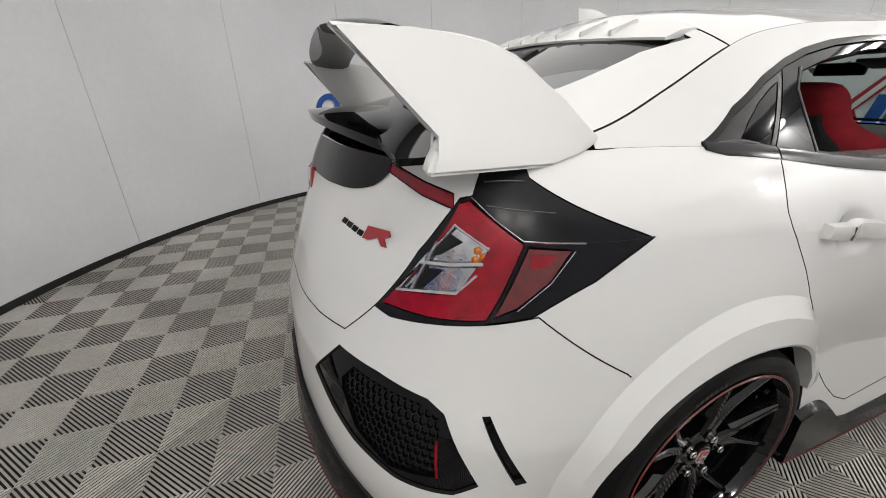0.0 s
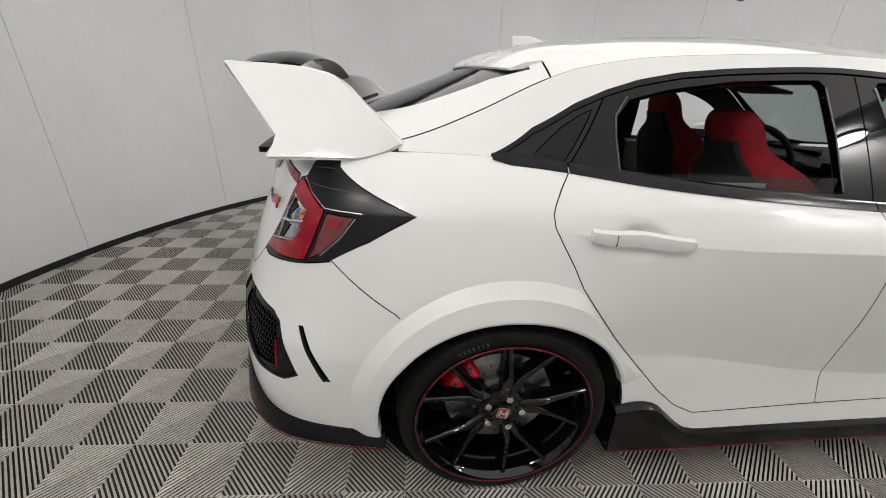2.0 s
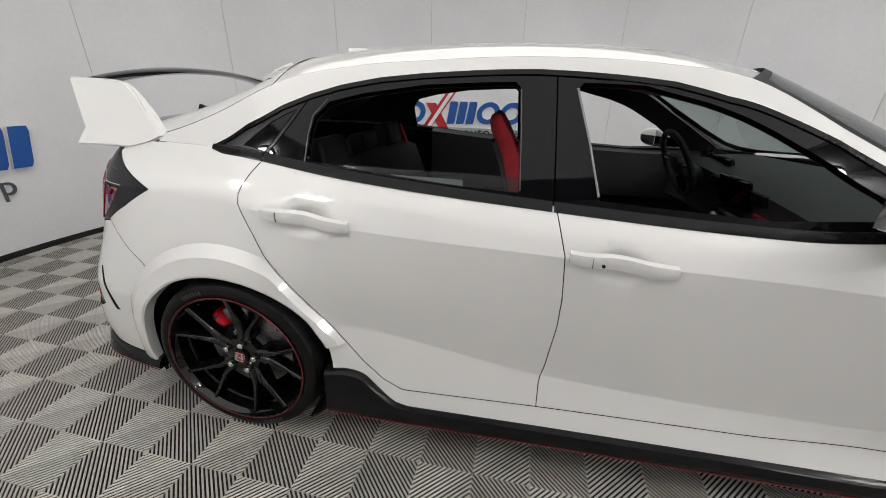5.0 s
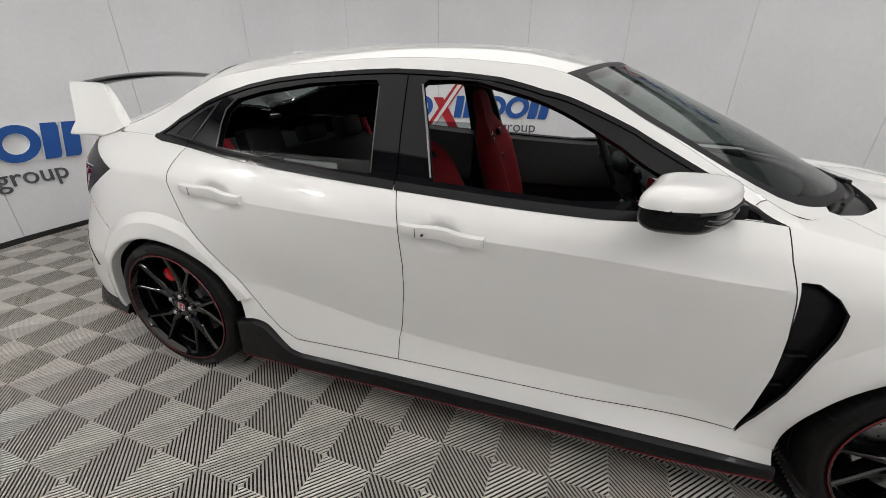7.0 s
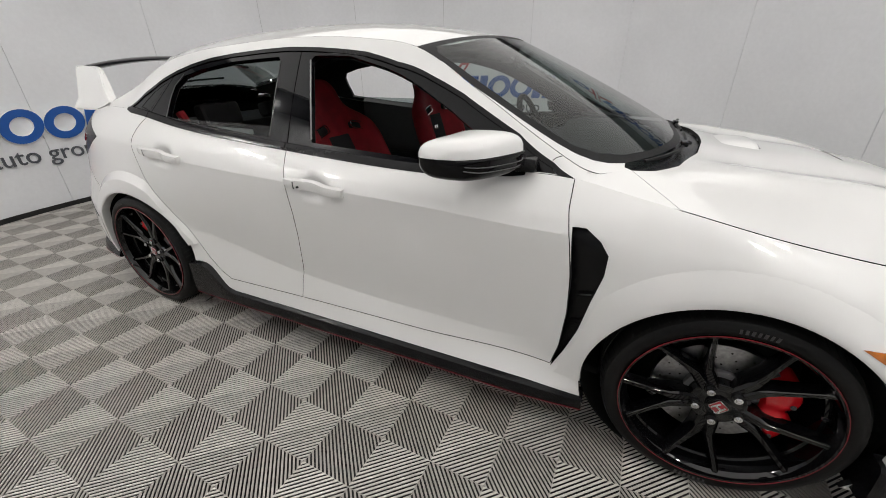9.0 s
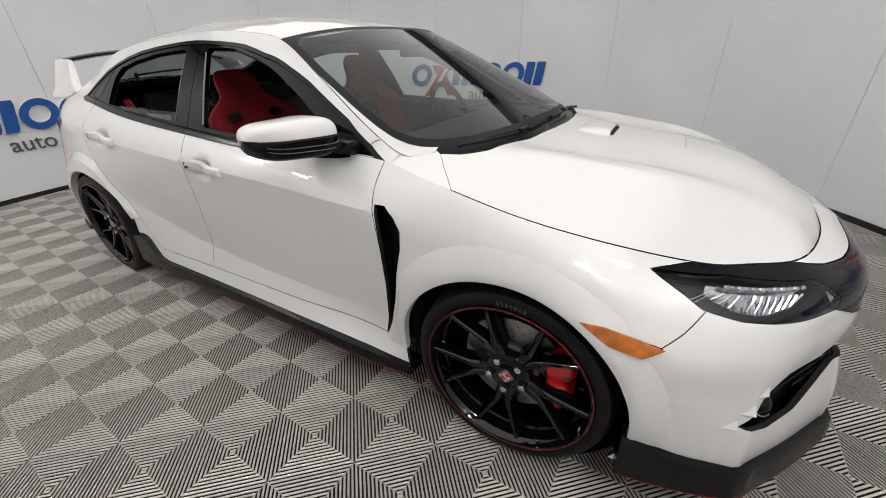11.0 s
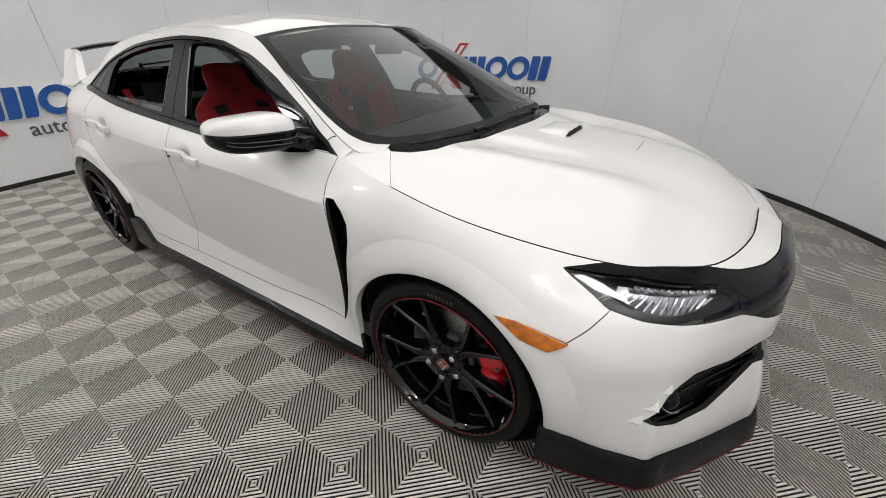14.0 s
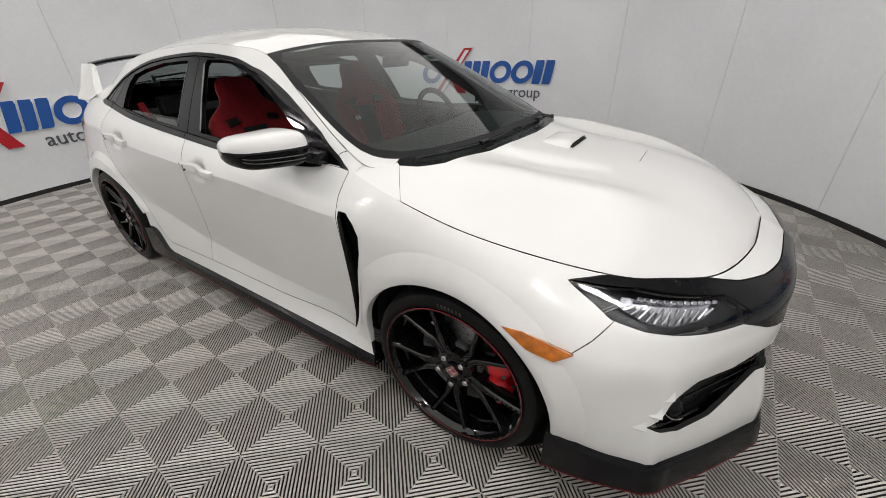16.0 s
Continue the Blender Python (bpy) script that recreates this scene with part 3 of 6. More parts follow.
brow = to_chart([(-.2, .566), (0.30, .572), (0.50, .609), (0.64, .650), (0.60, .668), (0.64, .700), (0.67, .714), (0.84, .725), (1.0, .739), (1.205, .759), (1.12, .7635), (1.03, .757), (0.96, .754), (0.92, .9), (0.69, .9), (0.67, .742), (0.55, .724), (0.42, .713), (0.27, .708), (-.2, .702)])
out_front_bumper = to_chart([(-.2, -.2), (T(1.60), -.2), (T(1.60), .60), (1.13, .612), (1.09, .645), (1.05, .688), (0.94, .70), (0.8, 1.5), (-.2, 1.5)])
marker = flank([(1.535, .640), (1.591, .640), (1.65, .628), (1.724, .610), (1.682, .586), (1.61, .598)])
intake = to_chart([(.90, .390), (.84, .367), (.78, .350), (.64, .354), (.52, .393), (.40, .434), (.30, .43), (.25, .33), (-.2, .32), (-.2, .50), (.40, .515), (.46, .515), (.57, .493), (.74, .505), (.82, .463), (.86, .427)])
out_rear_bumper = to_chart([(T(-1.45), -.2), (T(-1.50), .56), (4.42, .601), (4.51, .683), (4.725, .806), (4.89, .782), (5.03, .764), (5.24, .751), (5.31, .672), (5.42, .660), (6.1, .64), (6.1, -.2)])
lamp_pts = [(4.45, .935), (4.60, .992), (4.72, 1.036), (4.74, 1.2), (4.90, 1.2), (4.955, 1.003), (5.0, .996), (5.13, .887), (5.24, .751), (5.18, .746), (5.03, .764), (4.89, .782), (4.74, .806), (4.58, .868)]
lamp_rear = to_chart(lamp_pts)
red_band = to_chart([(4.96, .996), (4.995, .988), (5.02, .955), (5.19, .795), (5.215, .765), (5.03, .775), (4.93, .785), (4.875, .792), (4.835, .840), (4.765, .934), (4.86, .966)])
clear_lamp = to_chart([(5.0, .952), (4.875, .922), (4.97, .831), (5.18, .801), (5.10, .880)])
dark_band = to_chart([(4.752, .929), (4.632, .924), (4.69, .870), (4.785, .820), (4.855, .798), (4.822, .838)])
strip_lamp = to_chart([(5.015, .977), (5.15, .990), (5.29, 1.020), (5.29, 1.040), (5.14, 1.014), (5.025, 1.002)])
hive_pts = [(5.39, .524), (5.31, .632), (5.16, .634), (5.0, .624), (4.95, .605), (4.835, .456), (4.89, .432), (5.05, .429), (5.20, .449), (5.30, .482)]
hive_frame = to_chart(hive_pts)
hive = to_chart([(5.27, .572), (5.245, .610), (5.02, .608), (4.96, .590), (4.94, .462), (5.08, .444), (5.20, .480)])
slit = to_chart([(4.855, .613), (4.836, .614), (4.722, .452), (4.746, .450)])
cups = [flank([(x + (ex - x) * k, z + (ez - z) * k) for ex, ez in oval(x, z, .085, .05, 20)]) for x, z in CUPS for k in (1.0, .88, .72, .5, .25)]
polys = [out_front_door, out_rear_door, arch_f, arch_r, vent, out_front_bumper, lens_front, brow, out_rear_bumper, lamp_rear, marker, intake,
         red_band, clear_lamp, dark_band, strip_lamp, hive_frame, hive, slit, *cups]


def crease(k, x0, x1, half):
    """A narrow outline along a crease of the flank, so that the net follows it."""
    ts = np.linspace(T(x0), T(x1), 60)
    z = glide(STATION, LINES[k], ts)[:, 2]
    return to_chart([(t, zz + half) for t, zz in zip(ts, z)] + [(t, zz - half) for t, zz in zip(ts[::-1], z[::-1])])


sill_cut = flank([(.6, -.2), (.6, .36), (.7, .36), (.7, -.2)])
polys += [sill_cut]
polys += [crease(4, .84, -1.20, .002), crease(2, .80, -.80, .004)]
v2, tris = net((0.0, 5.82, 0.0, HIGH), (0.026, 0.020), polys)
mid = v2[tris].mean(1)
in_arch = inside(mid, arch_f) | inside(mid, arch_r)
free = ~in_arch
seam_ends = lambda uv: (uv[:, 0] < 1e-4) | (uv[:, 0] > 5.8199)


def take(poly):
    global free
    hit = inside(mid, poly) & free
    free = free & ~hit
    return tris[hit]


def low(which, **k):
    return skin(lower_body, v2, which, -1, seam=seam_ends, **k)


t_vent, t_lens, t_brow, t_marker, t_intake = take(vent), take(lens_front), take(brow), take(marker), take(intake)
t_clear, t_red, t_dark, t_strip, t_lamp = take(clear_lamp), take(red_band), take(dark_band), take(strip_lamp), take(lamp_rear)
t_slit, t_hive, t_frame = take(slit), take(hive), take(hive_frame)
t_fd, t_rd, t_fb, t_rb = take(out_front_door), take(out_rear_door), take(out_front_bumper), take(out_rear_bumper)
rest = mid[:, 0]
t_fender = tris[free & (rest < T(0.6))]
t_tailgate = tris[free & (rest > 4.80)]
t_quarter = tris[free & (rest >= T(0.6)) & (rest <= 4.80)]
front_doors = panel("front_door", low(t_fd), PAINT, car, "white front door with its window wound down")
rear_doors = panel("rear_door", low(t_rd), PAINT, car, "white rear door with its window wound partly down")
at_cut = lambda uv: np.abs(uv[:, 0] - T(.6)) < 2e-3
fender_seam = lambda uv: seam_ends(uv) | at_cut(uv) | ((uv[:, 1] > HIGH - 1e-4) & (uv[:, 0] > T(1.14)) & (uv[:, 0] < T(.80)))
panel("front_fender", skin(lower_body, v2, t_fender, -1, seam=fender_seam), PAINT, car)
quarter_seam = lambda uv: seam_ends(uv) | at_cut(uv) | ((uv[:, 1] > HIGH - 1e-4) & (uv[:, 0] > T(-1.16)) & (uv[:, 0] < T(-1.62)))
panel("quarter_panel", skin(lower_body, v2, t_quarter, -1, seam=quarter_seam), PAINT, car)
fb_mid = v2[t_fb].mean(1)
on_nose = (fb_mid[:, 0] < 0.72) & (fb_mid[:, 1] > to_chart(np.stack([fb_mid[:, 0], 0 * fb_mid[:, 0] + .66], 1))[:, 1])
front_bumper = panel("front_bumper", low(t_fb[~on_nose]), PAINT, car, "white front bumper", whole=True)[0]
panel("nose_strip", low(t_fb[on_nose]), PAINT, car, "white strip between bonnet and grille", whole=True)
rear_bumper = panel("rear_bumper", low(t_rb), PAINT, car, "white rear bumper", whole=True)[0]
grille = panel("grille_band", low(t_brow), DARK_TRIM, car, "gloss black grille band between the headlamps", whole=True)[0]
panel("fender_vent", low(t_vent, lift=-0.045, depth=0.0, gap=-0.01), SATIN_BLACK, car, "black mesh vent behind the front wheel")
panel("side_marker", low(t_marker, lift=0.015, gap=0.0, depth=0.02), AMBER, car, "amber side marker lens")
panel("front_intake", low(t_intake, lift=-0.035, depth=0.0, gap=-0.006), SATIN_BLACK, front_bumper, "black front air intake", whole=True)
headlamps = panel("headlamp", low(t_lens, lift=-0.045, depth=0.0, gap=-0.01), SMOKED, car, "smoked LED headlamp unit")
for lamp_body, made in zip(headlamps, (low(t_lens, gap=0.001, depth=0.003), flipped(low(t_lens, gap=0.001, depth=0.003)))):
    mesh_object("lens", made[0], made[1], CLEAR_LENS, lamp_body, "clear lamp lens", made[2]).visible_shadow = False
tail_lamps = panel("tail_lamp", low(t_lamp), SMOKED, car, "dark smoked tail lamp with a red band")


def on_each(owners, name, made, material, label=""):
    for owner, (v, f, n) in zip(owners, (made, flipped(made))):
        mesh_object(name, v, f, material, owner, label, n)


on_each(tail_lamps, "red_band", low(t_red, gap=0.002, lift=0.004, depth=0.008), RED_LENS, "glossy red lens band")
on_each(tail_lamps, "side_reflector", low(t_dark, gap=0.002, lift=0.001), DARK_RED_LENS, "deep red side reflector")
on_each(tail_lamps, "clear_lens", low(t_clear, gap=0.001, lift=-0.006, depth=0.0), FACET, "silver reflector behind a clear lens")
tailgate = panel("tailgate", low(t_tailgate), PAINT, car, "white tailgate", whole=True)[0]
panel("strip_lamp", low(t_strip, lift=0.002), RED_LENS, car, "red strip lamp on the tailgate")
on_each([rear_bumper, rear_bumper], "slit", low(t_slit, lift=-0.012, depth=0.0, gap=-0.003), GLOSS_BLACK, "narrow black air slit")
on_each([rear_bumper, rear_bumper], "vent_frame", low(t_frame, lift=-0.006), GLOSS_BLACK, "gloss black vent frame")
on_each([rear_bumper, rear_bumper], "vent_back", low(t_hive, lift=-0.022, depth=0.0, gap=-0.004), VOID_BLACK)

# A dark liner just inside the skin, so that the joints are dark.
set_back = {tuple(q) for group in (t_vent, t_lens, t_intake, t_hive, t_slit, t_clear) for q in group.tolist()}
all_in = np.array([q for q in tris[~in_arch].tolist() if tuple(q) not in set_back])
panel("inner_liner", low(all_in, lift=-0.02, depth=0.0, gap=0.012), VOID_BLACK, car)

# Cabin flank: frames round the windows, pillars.
frame_pts = [(.845, .935), (.845, .91), (.80, .90), (-1.415, .90), (-1.415, 1.078), (-1.30, 1.145), (-1.18, 1.207), (-1.08, 1.246), (-.99, 1.272), (-.85, 1.298), (-.71, 1.312), (-.50, 1.324), (-.35, 1.327), (-.13, 1.315), (.03, 1.298), (.17, 1.262), (.32, 1.215), (.45, 1.158), (.66, 1.045), (.78, .970)]
frame_out = cabin_chart(frame_pts)
win_front = cabin_chart([(.64, .968), (.30, .958), (-.155, .983), (-.19, 1.13), (-.235, 1.275), (-.22, 1.290), (-.05, 1.285), (.12, 1.243), (.28, 1.180), (.42, 1.105), (.56, 1.022)])
win_rear = cabin_chart([(-.385, .992), (-.395, 1.15), (-.405, 1.275), (-.42, 1.29), (-.70, 1.278), (-.90, 1.250), (-1.015, 1.222), (-1.056, 1.178), (-1.062, 1.125), (-1.058, 1.050), (-.70, 1.010)])
quarter_light = cabin_chart([(-1.128, 1.196), (-1.165, 1.180), (-1.215, 1.152), (-1.26, 1.117), (-1.297, 1.084), (-1.216, 1.068)])
shut_line = cabin_chart([(-1.214, .8), (-1.209, 1.054), (-1.09, 1.230), (-1.06, 1.4), (-3.0, 1.4), (-3.0, .8)])
inner_edge = cabin_chart([(.90, .80), (-1.375, .80), (-1.375, 1.084), *[(x, z - .016) for x, z in frame_pts[5:]], (.90, .90)])
pillar_gap = cabin_chart([(-.296, .8), (-.280, .95), (-.288, 1.1), (-.303, 1.4), (-.2, 1.4), (1.0, 1.4), (1.0, .8)])
cv, ct = net((-1.66, 0.88, 0.0, 0.45), (0.024, 0.02), [frame_out, win_front, win_rear, quarter_light, pillar_gap, shut_line, inner_edge])
cm = cv[ct].mean(1)
hole = inside(cm, win_front) | inside(cm, win_rear)
trim = inside(cm, frame_out) & ~hole
side = lambda which, **k: skin(cabin_side, cv, which, 1, **k)
ahead = inside(cm, pillar_gap)
behind = inside(cm, shut_line)
border = trim & ~inside(cm, inner_edge)
trim = trim & ~border
for owners, which in ((front_doors, ahead), (rear_doors, ~ahead & ~behind)):
    on_each(owners, "window_frame", side(ct[trim & which & ~inside(cm, quarter_light)], gap=0.0022, lift=-0.003, depth=0.02), GLOSS_BLACK, "gloss black window frame and pillar cover")
panel("quarter_cover", side(ct[trim & behind & ~inside(cm, quarter_light)], gap=0.0022, lift=-0.003, depth=0.02), SATIN_BLACK, car, "satin black cover behind the rear door")
panel("window_surround", side(ct[border], gap=0.001, lift=0.001, depth=0.012), DARK_TRIM, car, "dark grey trim strip round the side windows")
panel("quarter_window", side(ct[inside(cm, quarter_light)], lift=-0.004), GLOSS_BLACK, car, "dark rear quarter window")
panel("cabin_pillar", side(ct[~inside(cm, frame_out) & ~hole], gap=0.0, depth=0.0), PAINT, car)

# Roof, hatch, bonnet, windscreen.
hatch_cut = [(-1.235, -1), (-1.235, 1), (-3, 1), (-3, -1)]
glass_cut = [(-1.28, -.1), (-1.28, .520), (-1.39, .470), (-1.616, .442), (-1.73, .408), (-1.80, .415), (-1.86, .46), (-1.86, -.1)]
lip_cut = [(-1.86, -.1), (-1.86, .61), (-2.2, .61), (-2.2, -.1)]
rv, rt = net((-2.04, 0.44, 0.0, 0.6), (0.03, 0.03), [hatch_cut, glass_cut, lip_cut])
rm = rv[rt].mean(1)
mid_line = lambda uv: uv[:, 1] < 1e-4


def mid_seam(made_from, which, turn, **k):
    return skin(made_from, rv, which, turn, seam=mid_line, **k)


on_hatch, on_glass, on_lip = inside(rm, hatch_cut), inside(rm, glass_cut), inside(rm, lip_cut)
roof = panel("roof", mid_seam(roof_top, rt[~on_hatch], -1), PAINT, car, whole=True)[0]
hatch = panel("hatch_frame", mid_seam(roof_top, rt[on_hatch & ~on_glass & ~on_lip], -1, gap=0.0045), PAINT, car, whole=True)[0]
hatch_glass = panel("hatch_glass", mid_seam(roof_top, rt[on_glass], -1, gap=0.0, lift=-0.003), HATCH_GLASS, car, "dark tinted hatch glass", whole=True)[0]
hatch_lip = panel("hatch_lip", mid_seam(roof_top, rt[on_lip], -1), GLOSS_BLACK, car, "gloss black ledge under the wing", whole=True)[0]

hood_rear = [(1.25, 0.0), (1.24, .16), (1.207, .343), (1.135, .55), (1.065, .625), (1.002, .662), (1.055, .722), (1.10, .768), (1.14, .81)]
hood_out = [*hood_rear, (1.5, .81), (2.0, .81), (2.2, .81), (2.2, 0.0)]
screen_foot = [(1.12, 0.0), (1.11, .2), (1.06, .45), (0.95, .60), (0.86, .65), (0.70, .60), (0.70, 0.0)]
cowl_side = [(0.6, .60), (.72, .642), (.798, .655), (.87, .657), (.94, .652), (.975, .650), (1.002, .662), (1.055, .722), (1.10, .768), (1.14, .81), (1.14, .9), (0.6, .9)]
hv, ht = net((0.72, 2.12, 0.0, 0.8), (0.025, 0.025), [hood_out, screen_foot, cowl_side])
hm = hv[ht].mean(1)
on_hood, on_foot = inside(hm, hood_out), inside(hm, screen_foot)
hood_seam = lambda uv: uv[:, 1] < 1e-4
hood = panel("bonnet", skin(hood_top, hv, ht[on_hood], -1, seam=hood_seam), PAINT, car, whole=True)[0]
cowl_tris = ht[~on_hood & ~on_foot]
cowl_mid = hv[cowl_tris].mean(1)
wide = inside(cowl_mid, cowl_side)
panel("cowl", skin(hood_top, hv, cowl_tris[~wide], -1, seam=hood_seam, lift=-0.014), SATIN_BLACK, car, "black plastic cowl under the windscreen", whole=True)
panel("fender_top", skin(hood_top, hv, cowl_tris[wide], -1, gap=0.0, depth=0.0), PAINT, car)
clear_part = [(.03, -.1), (.028, .44), (.040, .51), (.075, .548), (.13, .567), (.30, .575), (.72, .580), (.765, .56), (.775, .45), (.778, -.1)]
foot_corner = [(-.05, .562), (-.025, .548), (0.0, .532), (.004, .540), (.018, .556), (.045, .570), (.09, .580), (.16, .586), (.30, .592), (.50, .5995), (.50, .7), (-.05, .7)]
foot_line = [(0.0, -.1), (0.0, .7), (.9, .7), (.9, -.1)]
wv, wt = net((-0.045, 0.8, 0.0, 0.6), (0.03, 0.03), [clear_part, foot_corner, foot_line])
on_screen = inside(wv[wt].mean(1), foot_line)
on_corner = inside(wv[wt].mean(1), foot_corner)
on_clear = inside(wv[wt].mean(1), clear_part)
panel("pillar_foot", skin(windscreen, wv, wt[on_corner], 1, seam=hood_seam, gap=0.0, depth=0.003), PAINT, car)
panel("screen_border", skin(windscreen, wv, wt[on_screen & ~on_clear & ~on_corner], 1, seam=hood_seam, gap=0.0, depth=0.0), TRIM_BLACK, car, "black painted border of the windscreen", whole=True)
screen = panel("windscreen", skin(windscreen, wv, wt[on_clear], 1, seam=hood_seam, gap=0.0, depth=0.004), SCREEN_GLASS, car, "tinted windscreen", whole=True)[0]


# ---- wheels ----
def wheel():
    t = thing("wheel", "black alloy wheel with a thin red rim line", "wheel")
    v, f = revolve([(-.112, .262), (-.119, .272), (-.123, .284), (-.121, .298), (-.113, .311), (-.098, .319), (-.06, .325), (0, WHEEL_R), (.06, .325), (.100, .319), (.122, .30), (.115, .25)], 96)
    tyre = mesh_object("tyre", v, f, RUBBER, t, "low-profile black rubber tyre", angle=30)
    # Sipes round the tyre's shoulder, and worn pale marks where its side is lettered.
    verts, faces = [], []
    for k in range(72):
        a = 2 * math.pi * k / 72
        for da, (y, r) in ((-.008, (-.108, .3165)), (.008, (-.108, .3165)), (.030, (-.066, .3262)), (.014, (-.066, .3262))):
            verts.append((r * math.cos(a + da), y, r * math.sin(a + da)))
        faces.append((4 * k, 4 * k + 1, 4 * k + 2, 4 * k + 3))
    mesh_object("shoulder_tread", verts, faces, VOID_BLACK, tyre, smooth=False)["kind"] = "stuff"
    for start in (-60, 120):
        for k, wide in enumerate((.9, .6, 1.0, .7, .9, .8, .6)):
            a = radians(start + 2.6 * k)
            bm = bmesh.new()
            add_box(bm, (.015, .0012, .0035 + .004 * wide), Matrix.Rotation(-a, 4, "Y") @ pose(.2895, -.1238, 0, 0, 0, -9))
            part("sidewall_bar", bm, RUBBER_MARK, tyre, "worn grey sidewall lettering bar")
    v, f = revolve([(-.112, .271), (-.124, .268), (-.1225, .262), (-.108, .2575), (-.100, .253), (-.060, .250), (-.056, .243), (-.030, .241), (.10, .238), (.112, .27)], 96, closed=False)
    mesh_object("rim", v, f, RIM_BLACK, t, angle=25)
    v, f = revolve([(-.1225, .2700), (-.1252, .2690), (-.1250, .2676), (-.1220, .2668)], 96, closed=True)
    mesh_object("rim_line", v, f, RIM_RED, t, "thin red rim line")
    for gy in (-.035, .005, .045, .085):
        v, f = revolve([(gy - .0045, WHEEL_R + .0006), (gy - .0045, WHEEL_R - .004), (gy + .0045, WHEEL_R - .004), (gy + .0045, WHEEL_R + .0006)], 72, closed=True)
        mesh_object("tread_groove", v, f, VOID_BLACK, tyre)
    v, f = revolve([(-.040, .0), (-.084, .0), (-.086, .028), (-.083, .034), (-.085, .052), (-.079, .072), (-.040, .076)], 40, closed=False)
    mesh_object("hub", v, f, RIM_BLACK, t, angle=50)
    for k in range(5):
        a = 90 + 72 * k
        ca, sa = math.cos(radians(a)), math.sin(radians(a))
        # Each arm forks at the lug nut into two slender ridged branches.
        for s in (-1, 1):
            bm = bmesh.new()
            ring = []
            for r, off, y0, y1, w in ((.040, .010, -.082, -.030, .019), (.085, .0125, -.086, -.030, .0205), (.122, .0165, -.089, -.036, .0185), (.150, .028, -.091, -.046, .0155), (.190, .046, -.097, -.056, .0140), (.232, .065, -.104, -.068, .0132), (.262, .079, -.111, -.078, .0155)):
                c = [(r, s * off + w, y1), (r, s * off + w * .80, y0 + .007), (r, s * off + w * .42, y0), (r, s * off - w * .42, y0), (r, s * off - w * .80, y0 + .007), (r, s * off - w, y1)]
                ring.append([bm.verts.new((x * ca - z * sa, y, x * sa + z * ca)) for x, z, y in c])
            for p, q in zip(ring, ring[1:]):
                for i in range(6):
                    bm.faces.new((p[i], p[(i + 1) % 6], q[(i + 1) % 6], q[i]))
            bm.faces.new(ring[0])
            bm.faces.new(ring[-1][::-1])
            part("spoke", bm, RIM_BLACK, t, angle=38)
        bm = bmesh.new()
        add_cylinder(bm, .0165, .012, pose(.058 * ca, -.083, .058 * sa, 90), 24, radius2=.0145)
        part("lug_seat", bm, RIM_BLACK, t)
        bm = bmesh.new()
        add_cylinder(bm, .0105, .022, pose(.058 * ca, -.094, .058 * sa, 90), 18, bevel=.004)
        part("lug_nut", bm, CHROME, t, "steel lug nut")
    bm = bmesh.new()
    add_cylinder(bm, .033, .012, pose(0, -.088, 0, 90), 40, bevel=.003)
    part("cap_seat", bm, RIM_BLACK, t)
    bm = bmesh.new()
    add_box(bm, (.037, .006, .037), pose(0, -.094, 0), .005)
    part("centre_cap", bm, RED_LINE, t, "red centre cap")
    bm = bmesh.new()
    for side_x in (-1, 1):
        add_box(bm, (.0065, .003, .028), pose(side_x * .0105, -.0982, 0, 0, -side_x * 7, 0), .001)
    add_box(bm, (.018, .003, .006), pose(0, -.0982, 0), .001)
    part("cap_badge", bm, CHROME, t)
    cap_edge = [(x * .0185, -.0965, z * .0185) for x, z in ((-1, -.8), (-.8, -1), (.8, -1), (1, -.8), (1, .8), (.8, 1), (-.8, 1), (-1, .8))]
    part("cap_rim", tube(cap_edge, .0013, 6, closed=True), CHROME, t)
    bm = bmesh.new()
    add_cylinder(bm, .0042, .014, pose(.232 * math.cos(radians(54)), -.092, .232 * math.sin(radians(54)), 0, 54, 0), 10)
    part("valve", bm, TRIM_BLACK, t, "short black tyre valve")
    v, f = revolve([(-.012, .085), (-.012, .172), (.012, .172), (.012, .085)], 64)
    disc = mesh_object("brake_disc", [(x, y - .015, z) for x, y, z in v], f, STEEL, t, "bare steel drilled brake disc")
    verts, faces = [], []
    for k in range(48):
        a, r = 2 * math.pi * k / 48, (.105, .128, .150)[k % 3]
        first = len(verts)
        verts += [(r * math.cos(a) + .0032 * math.cos(q * math.pi / 4), -.0276, r * math.sin(a) + .0032 * math.sin(q * math.pi / 4)) for q in range(8)]
        faces.append(tuple(range(first + 7, first - 1, -1)))
    mesh_object("drilled_face", verts, faces, VOID_BLACK, disc, smooth=False)["kind"] = "stuff"
    v, f = revolve([(-.035, .0), (-.035, .078), (-.030, .088), (.0, .090), (.0, .0)], 48)
    mesh_object("disc_bell", [(x, y - .015, z) for x, y, z in v], f, DARK_STEEL, t)
    return t


